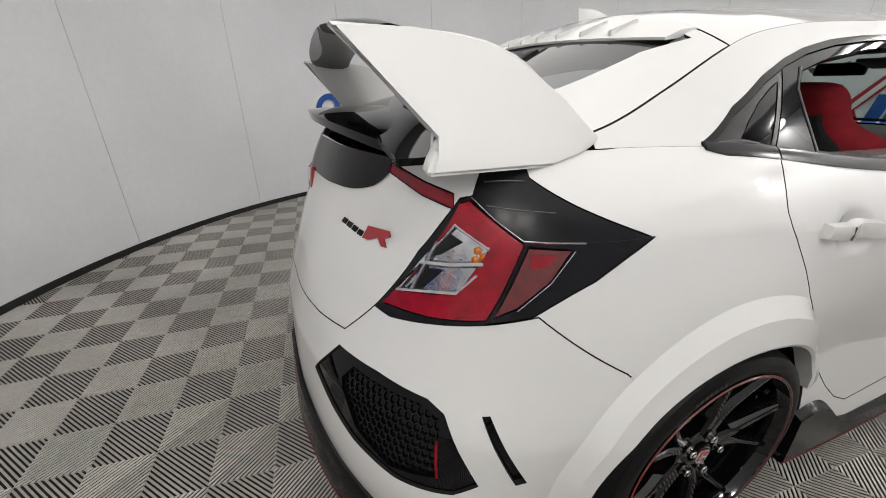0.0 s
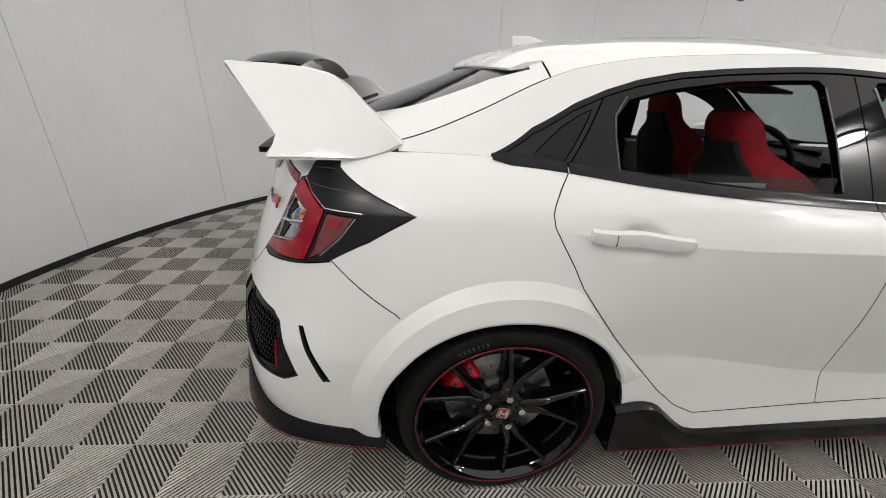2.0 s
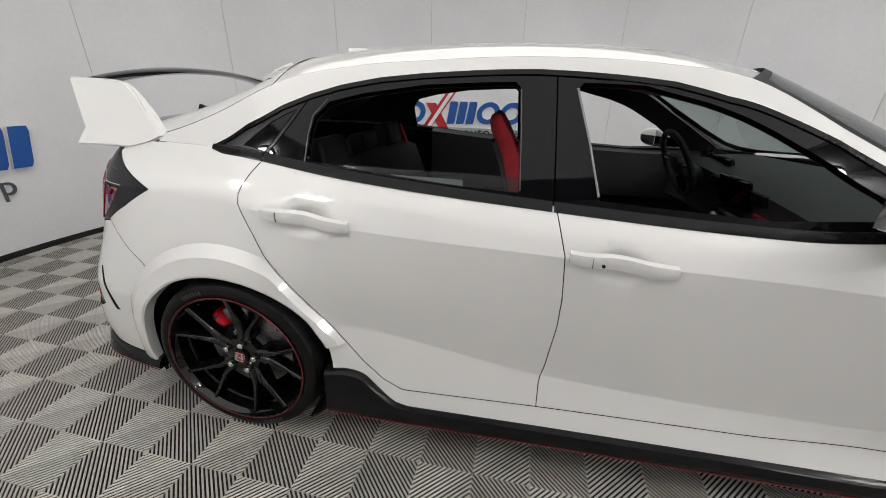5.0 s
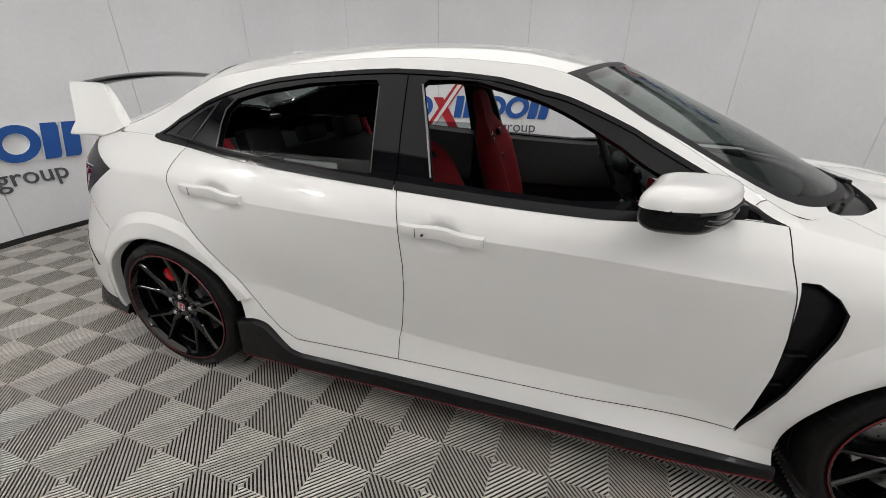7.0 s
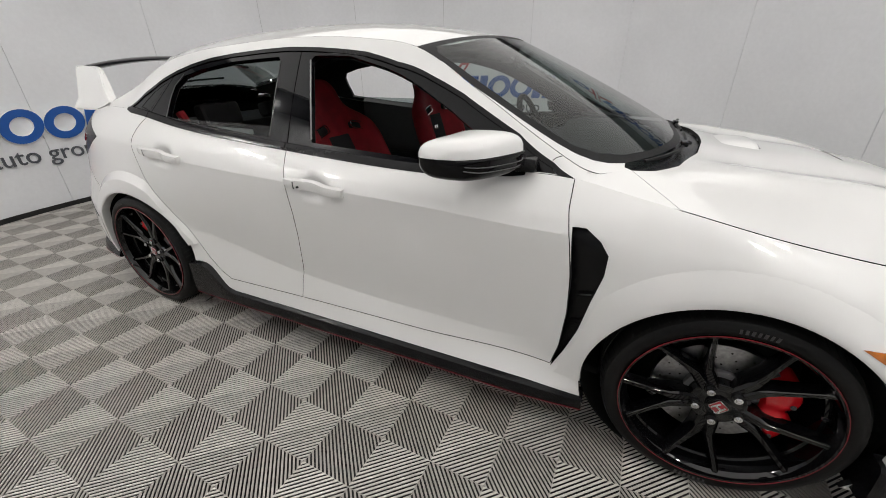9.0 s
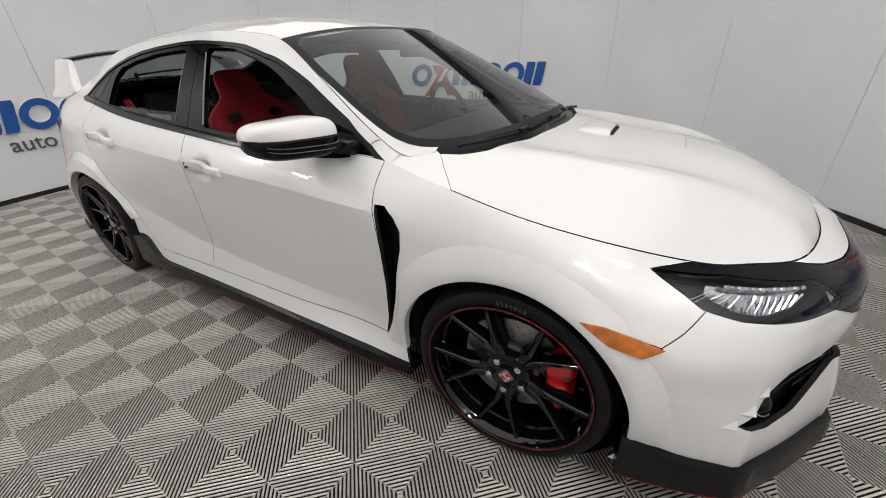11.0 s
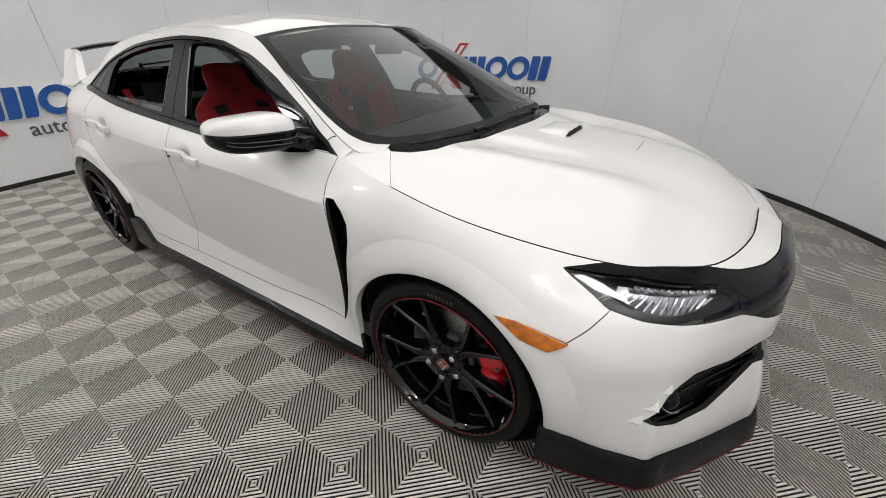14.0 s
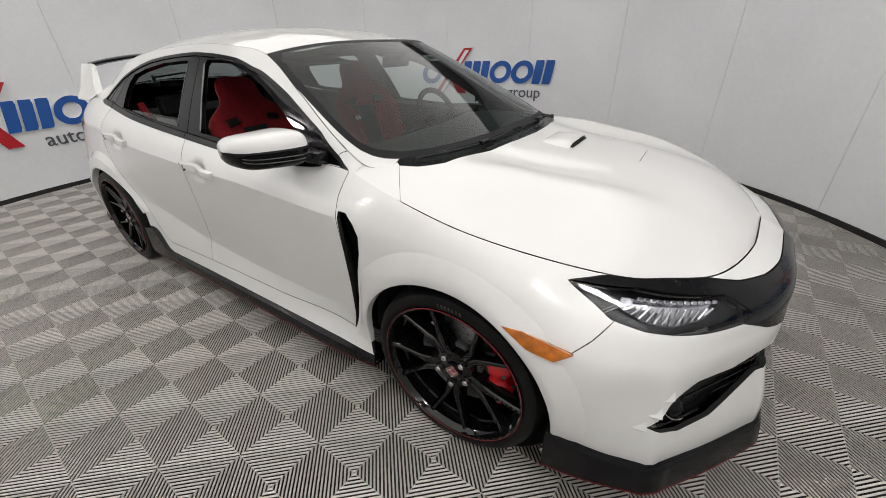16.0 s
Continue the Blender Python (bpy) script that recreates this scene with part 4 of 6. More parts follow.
def caliper(parent, cx, a0, a1, r0, r1, lobes):
    """A fixed caliper: a curved body with a waist between its lobes, bolts, a pale word bar."""
    bm = bmesh.new()
    ring = []
    for i in range(33):
        u = i / 32
        a = radians(a0 + (a1 - a0) * u)
        waist = .30 * math.exp(-((u - .5) / .09) ** 2) if lobes else 0.0
        end = max(0.0, 1 - min(u, 1 - u) / .10) ** 2
        top = r1 - (r1 - r0) * (.22 * end + waist)
        front = .838 - .016 * end - .020 * waist
        c = [(r0, -.770), (r0, -front + .012), (r0 + .008, -front), ((r0 + top) / 2, -front - .006), (top - .012, -front), (top, -front + .014), (top, -.770)]
        ring.append([bm.verts.new((cx + r * math.cos(a), y, .327 + r * math.sin(a))) for r, y in c])
    for p, q in zip(ring, ring[1:]):
        for i in range(7):
            bm.faces.new((p[i], p[(i + 1) % 7], q[(i + 1) % 7], q[i]))
    bm.faces.new(ring[0])
    bm.faces.new(ring[-1][::-1])
    body = part("brake_caliper", bm, CALIPER_RED, parent, "bright red brake caliper", angle=45)
    for u in (.12, .36, .64, .88):
        a, r = radians(a0 + (a1 - a0) * u), r0 + (r1 - r0) * .72
        bm = bmesh.new()
        add_cylinder(bm, .0075, .006, pose(cx + r * math.cos(a), -.842, .327 + r * math.sin(a), 90), 12, bevel=.002)
        part("caliper_bolt", bm, DARK_STEEL, body)
    if lobes:
        for k in range(5):
            a, r = radians(a0 + (a1 - a0) * (.20 + .035 * k)), r0 + (r1 - r0) * .46
            bm = bmesh.new()
            add_box(bm, (.012, .002, .0042), Matrix.Translation((cx + r * math.cos(a), -.8465, .327 + r * math.sin(a))) @ Matrix.Rotation(-a, 4, "Y"))
            part("word_bar", bm, PAPER, body, "pale caliper lettering bar")
    else:
        bm = bmesh.new()
        a, r = radians(a0 - 8), (r0 + r1) / 2
        add_box(bm, (.050, .05, .030), Matrix.Translation((cx + r * math.cos(a), -.800, .327 + r * math.sin(a))) @ Matrix.Rotation(-a, 4, "Y"), .008)
        part("park_brake_motor", bm, STEEL, body, "bare metal parking brake actuator")


first_wheel = wheel()
WHEEL_Y = 0.787
first_wheel.parent = car
for cx, sy, a in ((-WHEEL_X, 0, 15), (WHEEL_X, 0, 40), (-WHEEL_X, 1, 20), (WHEEL_X, 1, 40)):
    m = pose(cx, WHEEL_Y if sy else -WHEEL_Y, WHEEL_R, 0, 0, 180 if sy else 0) @ pose(0, 0, 0, 0, a, 0)
    if cx < 0 and not sy:
        first_wheel.matrix_basis = m
    else:
        copy_thing(first_wheel, m).parent = car
caliper(car, WHEEL_X, -40, 40, .112, .205, True)
caliper(car, -WHEEL_X, 122, 168, .120, .190, False)
for cx in (-WHEEL_X, WHEEL_X):
    for sy in (-1, 1):
        v, f = revolve([(-.14, .405), (.23, .405), (.23, .02), (.225, .02), (.225, .40), (-.14, .40)], 48)
        mesh_object("wheel_housing", [(cx + x, sy * (.70 - y * .8), .345 + z) for x, y, z in v if True], f, VOID_BLACK, car)

# ---- rear wing ----
plate = [(-2.128, 1.285), (-1.985, 1.281), (-1.90, 1.275), (-1.84, 1.262), (-1.79, 1.235), (-1.72, 1.165), (-1.64, 1.092), (-1.70, 1.066), (-1.76, 1.052), (-2.008, 1.052), (-1.988, 1.085), (-1.966, 1.112)]
for s in (-1, 1):
    bm = bmesh.new()
    rings = []
    for off in (0.0, 1.0):
        rings.append([bm.verts.new((x, s * (float(np.interp(z, [1.05, 1.09, 1.165, 1.235, 1.285], [.705, .680, .652, .612, .560])) - off * (.03 + .06 * max(0, (1.2 - z)) * 2)), z)) for x, z in plate])
    bm.faces.new(rings[0])
    bm.faces.new(rings[1][::-1])
    for i in range(len(plate)):
        j = (i + 1) % len(plate)
        bm.faces.new((rings[0][i], rings[1][i], rings[1][j], rings[0][j]))
    bmesh.ops.bevel(bm, geom=list(bm.edges), offset=.008, segments=3, affect="EDGES", clamp_overlap=True)
    bmesh.ops.triangulate(bm, faces=[f for f in bm.faces if len(f.verts) > 4])
    part("wing_end_plate", bm, PAINT, car, "white wing end plate")
bm = bmesh.new()
foil = [(-2.106, .003), (-2.085, .012), (-2.03, .017), (-1.975, .009), (-1.942, -.005), (-1.97, -.013), (-2.03, -.012), (-2.09, -.005)]
rings = []
for i in range(25):
    y = -.545 + 1.09 * i / 24
    rise = 1.325 - .055 * abs(y / .545) ** 2.2
    pull = .020 * abs(y / .545) ** 6
    rings.append([bm.verts.new((x + pull * min(1.0, max(0.0, (-1.94 - x) / .16)), y, rise + z)) for x, z in foil])
for p, q in zip(rings, rings[1:]):
    for i in range(8):
        bm.faces.new((p[i], p[(i + 1) % 8], q[(i + 1) % 8], q[i]))
bm.faces.new(rings[0])
bm.faces.new(rings[-1][::-1])
part("wing_blade", bm, GLOSS_BLACK, car, "gloss black wing blade")

# Dark linings inside the cabin.
panel("pillar_lining", side(ct[~hole], gap=0.0, lift=-0.024, depth=0.0), VOID_BLACK, car)
panel("headlining", mid_seam(roof_top, rt[~on_glass & ~on_lip], -1, lift=-0.03, depth=0.0, gap=0.0), GREY_LINING, car, "dark grey headlining", whole=True)


# ---- body details ----
def on_low(t, z, out=0.0):
    """A place on the lower skin of the right half at (t, z), out metres off it, and its normal."""
    uv = to_chart([(t, z)])
    p = lower_body(uv)[0]
    n = np.cross(lower_body(uv + (1e-3, 0))[0] - lower_body(uv - (1e-3, 0))[0], lower_body(uv + (0, 1e-3))[0] - lower_body(uv - (0, 1e-3))[0])
    n = -n / np.linalg.norm(n)
    return p + out * n, n


def sheet(rows, name, material, parent, label="", both=True, angle=28, caps=False):
    """Strips through rows of points, on the right and mirrored to the left."""
    rows = np.asarray(rows, float)
    m, k = rows.shape[:2]
    faces = [(i * k + j, (i + 1) * k + j, (i + 1) * k + j + 1, i * k + j + 1) for i in range(m - 1) for j in range(k - 1)]
    if caps:
        faces += [tuple(range(k)), tuple((m - 1) * k + j for j in range(k))[::-1]]
    made = []
    for s in ((1, -1) if both else (1,)):
        bm = bmesh.new()
        vs = [bm.verts.new((x, s * y, z)) for x, y, z in rows.reshape(-1, 3)]
        for f in faces:
            bm.faces.new([vs[i] for i in f])
        ob = part(name, bm, material, parent, label, angle=angle)
        made.append(ob)
    return made


# Wheel-arch flares.
def flare(side_of, a0, a1, crease, outer, proud, name, soft):
    cx, cz, rx, rz = ARCHES[side_of]
    rows = []
    door_line = rear_edge[2:10] if side_of < 0 else [(.985, .753), (.983, .69), (.961, .60), (.938, .48), (.903, .37), (.87, .285)]
    for i in range(57):
        a = radians(a0 + (a1 - a0) * i / 56)
        fade = min(1.0, i / 5, (56 - i) / 5) ** 0.7 if soft else min(1.0, (i + 3) / 6, (59 - i) / 6)
        lip = 1.0 / math.hypot(math.cos(a) / rx, math.sin(a) / rz)
        cap = outer
        for (xa, za), (xb, zb) in zip(door_line, door_line[1:]):
            ex, ez, px, pz = xb - xa, zb - za, xa - cx, za - cz
            det = math.cos(a) * -ez + math.sin(a) * ex
            if abs(det) > 1e-9:
                r = (px * -ez + pz * ex) / det
                s = (math.cos(a) * pz - math.sin(a) * px) / det
                if 0 <= s <= 1 and r > 0:
                    cap = min(cap, r - .005)
        crest = min(crease, max(lip + .010, cap - .016))
        radii = (lip - 0.004, lip - 0.002, lip + 0.006, lip + (crest - lip) * 0.5, crest, max(cap, lip + .014))
        row = []
        for k, r in enumerate(radii):
            x, z = cx + r * math.cos(a), cz + r * math.sin(a)
            w = flank_w(x, max(z, 0.19))
            off = (-0.016, proud * fade, proud * fade + 0.004, proud * fade + 0.002, proud * fade, -0.002)[k]
            row.append((x, -(w + off), z))
        rows.append(row)
    sheet(rows, name, PAINT, car, angle=22 if not soft else 40)


flare(-1, 16, 190, 0.420, 0.463, 0.022, "rear_arch_flare", False)
flare(1, -8, 186, 0.425, 0.475, 0.011, "front_arch_flare", True)

# Side skirts: black blades with a fin at the rear and a red line below.
skirt_top = [(-1.0, .340), (-.93, .350), (-.88, .345), (-.85, .330), (-.79, .275), (-.75, .242), (-.70, .231), (-.4, .228), (0, .226), (.4, .224), (.8, .221), (.985, .214)]
rows, line = [], []
xs = np.concatenate([np.linspace(-1.0, -.70, 15), np.linspace(-.62, .985, 18)])
for x in xs:
    zt = np.interp(x, [p[0] for p in skirt_top], [p[1] for p in skirt_top])
    wt, wm, wb = flank_w(x, zt), flank_w(x, zt - .02), flank_w(x, .19)
    w = flank_w(x, 0.25)
    fin = float(np.clip((-.72 - x) / .1, 0, 1))
    rows.append([(x, -(wt - 0.03), zt + .004), (x, -(wt + .004 + .004 * fin), zt), (x, -(wm + .010 + .012 * fin), zt - .010), (x, -(wb + .013), .182), (x, -(wb + .009), .166), (x, -(w - .10), .160)])
    line.append((x, -(wb + .010), .165))
sheet(rows, "side_skirt", WEAVE_BLACK, car, "black side skirt with a raised rear fin", caps=True)
for s in (1, -1):
    part("skirt_line", tube([(x, s * y, z) for x, y, z in line], .0022, 6), RED_DARK, car, "thin red line under the skirt")

# Front splitter and rear lower skirt.
rows, line = [], []
for t in np.linspace(0.0, 1.155, 35):
    zt = np.interp(t, [0, .42, .82, .90, .99, 1.12], [.195, .205, .240, .245, .263, .308])
    zb = np.interp(t, [0, .45, .8, .95, 1.125], [.112, .112, .140, .148, .176])
    p, n = on_low(t, zt)
    n = np.array([n[0], n[1], 0]) / np.hypot(n[0], n[1])
    q = p * (1, 1, 0)
    more = float(np.interp(t, [0, .5, .85, 1.1], [.004, .004, .004, 0]))
    rows.append([(*(q - .03 * n)[:2], zt + .006), (*(q + (.008 + more * .5) * n)[:2], zt), (*(q + (.016 + more * .7) * n)[:2], zt - .012), (*(q + (.026 + more) * n)[:2], zb + .01), (*(q + (.022 + more) * n)[:2], zb), (*(q - .14 * n)[:2], zb - .002)])
    line.append((*(q + (.024 + more) * n)[:2], zb))
both_rows = [[(x, -y, z) for x, y, z in r] for r in rows[:0:-1]] + rows
sheet(both_rows, "front_splitter", WEAVE_BLACK, car, "black front splitter", both=False, caps=True)
part("splitter_line", tube([(x, -y, z) for x, y, z in line[:0:-1]] + line, .002, 6), RED_DARK, car, "thin red line under the splitter")
rows, line = [], []
for t in np.linspace(4.555, 5.82, 40):
    zt = np.interp(t, [4.55, 4.75, 4.80, 5.0, 5.12, 5.22, 5.82], [.266, .270, .271, .280, .292, .312, .37])
    p, n = on_low(t, zt)
    n = np.array([n[0], n[1], 0]) / np.hypot(n[0], n[1])
    q = p * (1, 1, 0)
    zb = np.interp(t, [4.55, 4.9, 5.82], [.222, .212, .19])
    rows.append([(*(q - .03 * n)[:2], zt + .006), (*(q + .006 * n)[:2], zt), (*(q + .014 * n)[:2], zt - .012), (*(q + .026 * n)[:2], zb + .008), (*(q + .020 * n)[:2], zb), (*(q - .16 * n)[:2], zb - .002)])
    line.append((*(q + .026 * n)[:2], zb + .002))
both_rows = rows + [[(x, -y, z) for x, y, z in r] for r in rows[-2::-1]]
sheet(both_rows, "rear_skirt", WEAVE_BLACK, car, "black lower skirt of the rear bumper", both=False, caps=True)
part("rear_skirt_line", tube(line + [(x, -y, z) for x, y, z in line[-2::-1]], .002, 6), RED_DARK, car, "thin red line under the rear skirt")


# Dark liners behind the splitter's ends.
for s in (1, -1):
    bm = bmesh.new()
    add_box(bm, (.11, .26, .14), pose(1.765, -s * .66, .245), .02)
    part("bumper_liner", bm, VOID_BLACK, car)


# Honeycomb of the rear vents.
def honeycomb(bounds, poly, pitch, surface_point, name, parent, material, half=0.0022, rise=0.008):
    verts, faces = [], []
    u0, u1, z0, z1 = bounds
    rows_n, seen = int((z1 - z0) / (pitch * .866)) + 1, set()
    for r in range(rows_n):
        for c in range(int((u1 - u0) / pitch) + 2):
            cu, cz = u0 + (c + .5 * (r % 2)) * pitch, z0 + r * pitch * .866
            if not inside(np.array([(cu, cz)]), poly)[0]:
                continue
            hexa = [(cu + pitch / 1.732 * math.cos(radians(30 + 60 * k)), cz + pitch / 1.732 * math.sin(radians(30 + 60 * k))) for k in range(6)]
            for a, b in zip(hexa, hexa[1:] + hexa[:1]):
                key = tuple(sorted(((round(a[0], 3), round(a[1], 3)), (round(b[0], 3), round(b[1], 3)))))
                if key in seen:
                    continue
                seen.add(key)
                (pa, na), (pb, nb) = surface_point(*a), surface_point(*b)
                way = (pb - pa) / max(np.linalg.norm(pb - pa), 1e-9)
                side_way = np.cross(way, na)
                base = len(verts)
                for p, n in ((pa, na), (pb, nb)):
                    verts += [p + half * side_way, p + half * .5 * side_way + rise * n, p - half * .5 * side_way + rise * n, p - half * side_way]
                faces += [(base + k, base + k + 1, base + k + 5, base + k + 4) for k in range(3)]
    for s in (1, -1):
        mesh_object(name, [(x, s * y, z) for x, y, z in verts], faces if s > 0 else [f[::-1] for f in faces], material, parent, "black honeycomb grille", smooth=False)["kind"] = "stuff"


hive_z = [(5.27, .572), (5.245, .610), (5.02, .608), (4.96, .590), (4.94, .462), (5.08, .444), (5.20, .480)]
honeycomb((4.92, 5.29, .43, .63), hive_z, .021, lambda t, z: on_low(t, z, -.020), "honeycomb", rear_bumper, SATIN_BLACK)
# Two small fins across each fender vent.
for s in (1, -1):
    for xa, za, xb, zb in ((.905, .585, .948, .600), (.895, .47, .925, .485)):
        pts = [on_low(T(xa + (xb - xa) * u), za + (zb - za) * u, -.034)[0] for u in (0, .5, 1)]
        part("vent_fin", tube([(q[0], s * q[1], q[2]) for q in pts], .0045, 5), SATIN_BLACK, car)

# Front intake: slats, fog pod and wedges.
for z, t_end in ((.405, .60), (.43, .74), (.455, .80), (.48, .76)):
    pts = [on_low(t, z, -.022)[0] for t in np.linspace(t_end, 0.0, 16)]
    part("intake_slat", tube([tuple(p) for p in pts] + [(p[0], -p[1], p[2]) for p in pts[-2::-1]], .0035, 6), SATIN_BLACK, front_bumper)
for s in (1, -1):
    ring = []
    for k in range(28):
        a = 2 * math.pi * k / 28
        p, n = on_low(.785 + .058 * math.cos(a), .418 + .038 * math.sin(a) - .45 * .058 * math.cos(a) * -1, -.012)
        ring.append((p[0], s * p[1], p[2]))
    part("fog_ring", tube(ring[18:] + ring[:3], .003, 6), CHROME, front_bumper, "thin bright ring of the fog lamp pod")
    p, n = on_low(.785, .418, -.03)
    bm = bmesh.new()
    bmesh.ops.create_uvsphere(bm, u_segments=20, v_segments=12, radius=.034, matrix=Matrix.Translation((p[0], s * p[1], p[2])))
    part("fog_pod", bm, GLOSS_BLACK, front_bumper, "gloss black fog lamp pod")
    for t, z in ((.848, .488), (.886, .440), (.920, .396)):
        corner = [on_low(t + du, z + dz, h)[0] for du, dz, h in ((.024, -.010, -.001), (-.020, .016, -.001), (-.016, -.012, .009), (.003, -.020, -.001))]
        bm = bmesh.new()
        v = [bm.verts.new((c[0], s * c[1], c[2])) for c in corner]
        for f in ((0, 1, 2), (0, 2, 3), (1, 3, 2)):
            bm.faces.new([v[i] for i in f])
        part("wedge", bm, PAINT, front_bumper, smooth=False)

# Headlamp innards: a faceted bowl, a row of light pipes and slanted blades.
def mirrored(bm, s):
    if s < 0:
        bmesh.ops.scale(bm, vec=(1, -1, 1), verts=bm.verts)
    return bm


lamp_hi = lambda t: float(np.interp(t, [.68, 1.05], [.711, .734]))
lamp_lo = lambda t: float(np.interp(t, [.68, .74, .86, .95, 1.05], [.702, .684, .678, .690, .716]))
for s, owner in zip((1, -1), headlamps):
    bm = bmesh.new()
    ring = [[bm.verts.new(on_low(t, lamp_lo(t) + (lamp_hi(t) - lamp_lo(t)) * k / 3, -.036 - .006 * math.sin(math.pi * k / 3))[0]) for k in range(4)] for t in np.linspace(.69, 1.04, 18)]
    for p, q in zip(ring, ring[1:]):
        for k in range(3):
            bm.faces.new((p[k], p[k + 1], q[k + 1], q[k]))
    part("reflector_bowl", mirrored(bm, s), FACET, owner, "faceted silver reflector bowl")
    for k in range(12):
        t = .70 + .28 * k / 11
        p, n = on_low(t, lamp_hi(t) - .004, -.024)
        q, _ = on_low(t + .012, lamp_hi(t + .012) - .004, -.024)
        way = Vector(q - p).normalized()
        m = Matrix((way, Vector(n).cross(way), Vector(n))).transposed().to_4x4()
        m.translation = Vector(p)
        bm = bmesh.new()
        add_box(bm, (.017, .011, .02), m, .003, 1)
        part("light_pipe", mirrored(bm, s), FACET if k % 3 else CHROME, owner)
        pts = [on_low(t + .012 + .034 * u, lamp_hi(t) - .014 + (lamp_lo(t + .03) + .003 - lamp_hi(t) + .014) * u, -.020 - .010 * u)[0] for u in (0, .5, 1)]
        part("reflector_blade", mirrored(tube([tuple(q) for q in pts], .0026 + .0012 * (k % 2), 5), s), CHROME if k % 2 else SILVER_PLASTIC, owner)
    for a, b in (((1.02, .726), (1.095, .704)), ((1.03, .718), (1.085, .700)), ((.62, .682), (.66, .694)), ((1.19, .757), (1.10, .742))):
        pts = [on_low(a[0] + (b[0] - a[0]) * u, a[1] + (b[1] - a[1]) * u, -.010)[0] for u in (0, .5, 1)]
        part("bright_edge", mirrored(tube([tuple(q) for q in pts], .0009, 5), s), SILVER_PLASTIC, owner)

# Tail lamp innards: silver dividers, a dark cell, small lamps, a lit-up red block.
for s, owner in zip((1, -1), tail_lamps):
    for pts, r in (([(4.89, .893), (5.0, .88), (5.11, .868)], .006), ([(5.06, .915), (5.13, .812)], .004), ([(5.0, .952), (4.875, .922), (4.91, .872), (4.97, .831), (5.18, .801)], .005), ([(5.0, .952), (5.10, .880), (5.18, .801)], .003)):
        bm = tube([tuple(on_low(t, z, .0)[0]) for t, z in pts], r, 6)
        part("divider", mirrored(bm, s), SILVER_PLASTIC, owner)
    for quad in ([(5.02, .935), (4.97, .925), (5.05, .892), (5.10, .88)], [(5.08, .862), (5.03, .866), (5.10, .818), (5.15, .812)]):
        bm = bmesh.new()
        bm.faces.new([bm.verts.new(on_low(t, z, -.003)[0]) for t, z in quad])
        part("dark_cell", mirrored(bm, s), SMOKED, owner)
    for t, z, m in ((4.895, .905, AMBER), (4.915, .915, AMBER), (4.92, .898, AMBER)):
        p, n = on_low(t, z, -.004)
        bm = bmesh.new()
        bmesh.ops.create_icosphere(bm, subdivisions=1, radius=.0085, matrix=Matrix.Translation(p))
        part("bulb", mirrored(bm, s), m, owner)
    bm = bmesh.new()
    quad = [(4.745, .918), (4.675, .916), (4.70, .896), (4.75, .893)]
    low_ring, top_ring = [[bm.verts.new(on_low(t, z, h)[0]) for t, z in quad] for h in (.001, .006)]
    for k in range(4):
        bm.faces.new((low_ring[k], low_ring[(k + 1) % 4], top_ring[(k + 1) % 4], top_ring[k]))
    bm.faces.new(top_ring)
    part("red_block", mirrored(bm, s), RED_LENS, owner, "bright red lens block")
    # The chrome line paints in a highlight along the lamp's outer corner edge.
    for pts, r, m in (([(4.955, 1.0), (4.86, .968), (4.765, .938)], .0014, SILVER_PLASTIC), ([(4.765, .939), (4.70, .937), (4.60, .935)], .0022, CHROME), ([(4.626, .922), (4.69, .868), (4.785, .816)], .0014, SILVER_PLASTIC), ([(4.90, .990), (4.80, .987), (4.66, .982)], .0010, DARK_STEEL), ([(4.92, 1.026), (4.83, 1.030), (4.745, 1.030)], .0012, DARK_STEEL),
                      ([(4.60, .935), (4.53, .934), (4.45, .936)], .0012, TRIM_BLACK)):
        bm = tube([tuple(on_low(t, z, .002)[0]) for t, z in pts], r, 6)
        part("edge_line", mirrored(bm, s), m, owner)


# Door handles.
def handle(x0, x1, z0, z1, owners, keyhole):
    for s, owner in zip((1, -1), owners):
        rows = []
        for k in range(15):
            u = k / 14
            x, z = x0 + (x1 - x0) * u, z0 + (z1 - z0) * u
            w = flank_w(x, z - .03)
            tall = .0225 - .005 * abs(2 * u - 1) ** 2
            off = .016 + .012 * math.sin(math.pi * u) ** .5
            rows.append([(x, -s * (w + off - .022), z + tall), (x, -s * (w + off - .003), z + tall * .8), (x, -s * (w + off), z), (x, -s * (w + off - .004), z - tall * .8), (x, -s * (w + off - .022), z - tall)])
        bm = bmesh.new()
        ring = [[bm.verts.new(p) for p in r] for r in rows]
        for p, q in zip(ring, ring[1:]):
            for i in range(5):
                bm.faces.new((p[i], p[(i + 1) % 5], q[(i + 1) % 5], q[i]))
        bm.faces.new(ring[0])
        bm.faces.new(ring[-1][::-1])
        h = part("handle", bm, PAINT, owner, angle=50)
        w = flank_w(x0 + .055, z0 - .03)
        bm = bmesh.new()
        add_box(bm, (.0010, .0235, .030), pose(x0 + .058, -s * (w + .0155), z0 - .005))
        part("handle_joint", bm, DARK_STEEL, h)
        if keyhole:
            bm = bmesh.new()
            add_cylinder(bm, .0045, .006, pose(x0 + .085, -s * (w + .030), z0 - .008, 90), 12)
            part("keyhole", bm, TRIM_BLACK, h)


handle(-1.168, -.884, .900, .873, rear_doors, False)
handle(-.230, .052, .842, .822, front_doors, True)

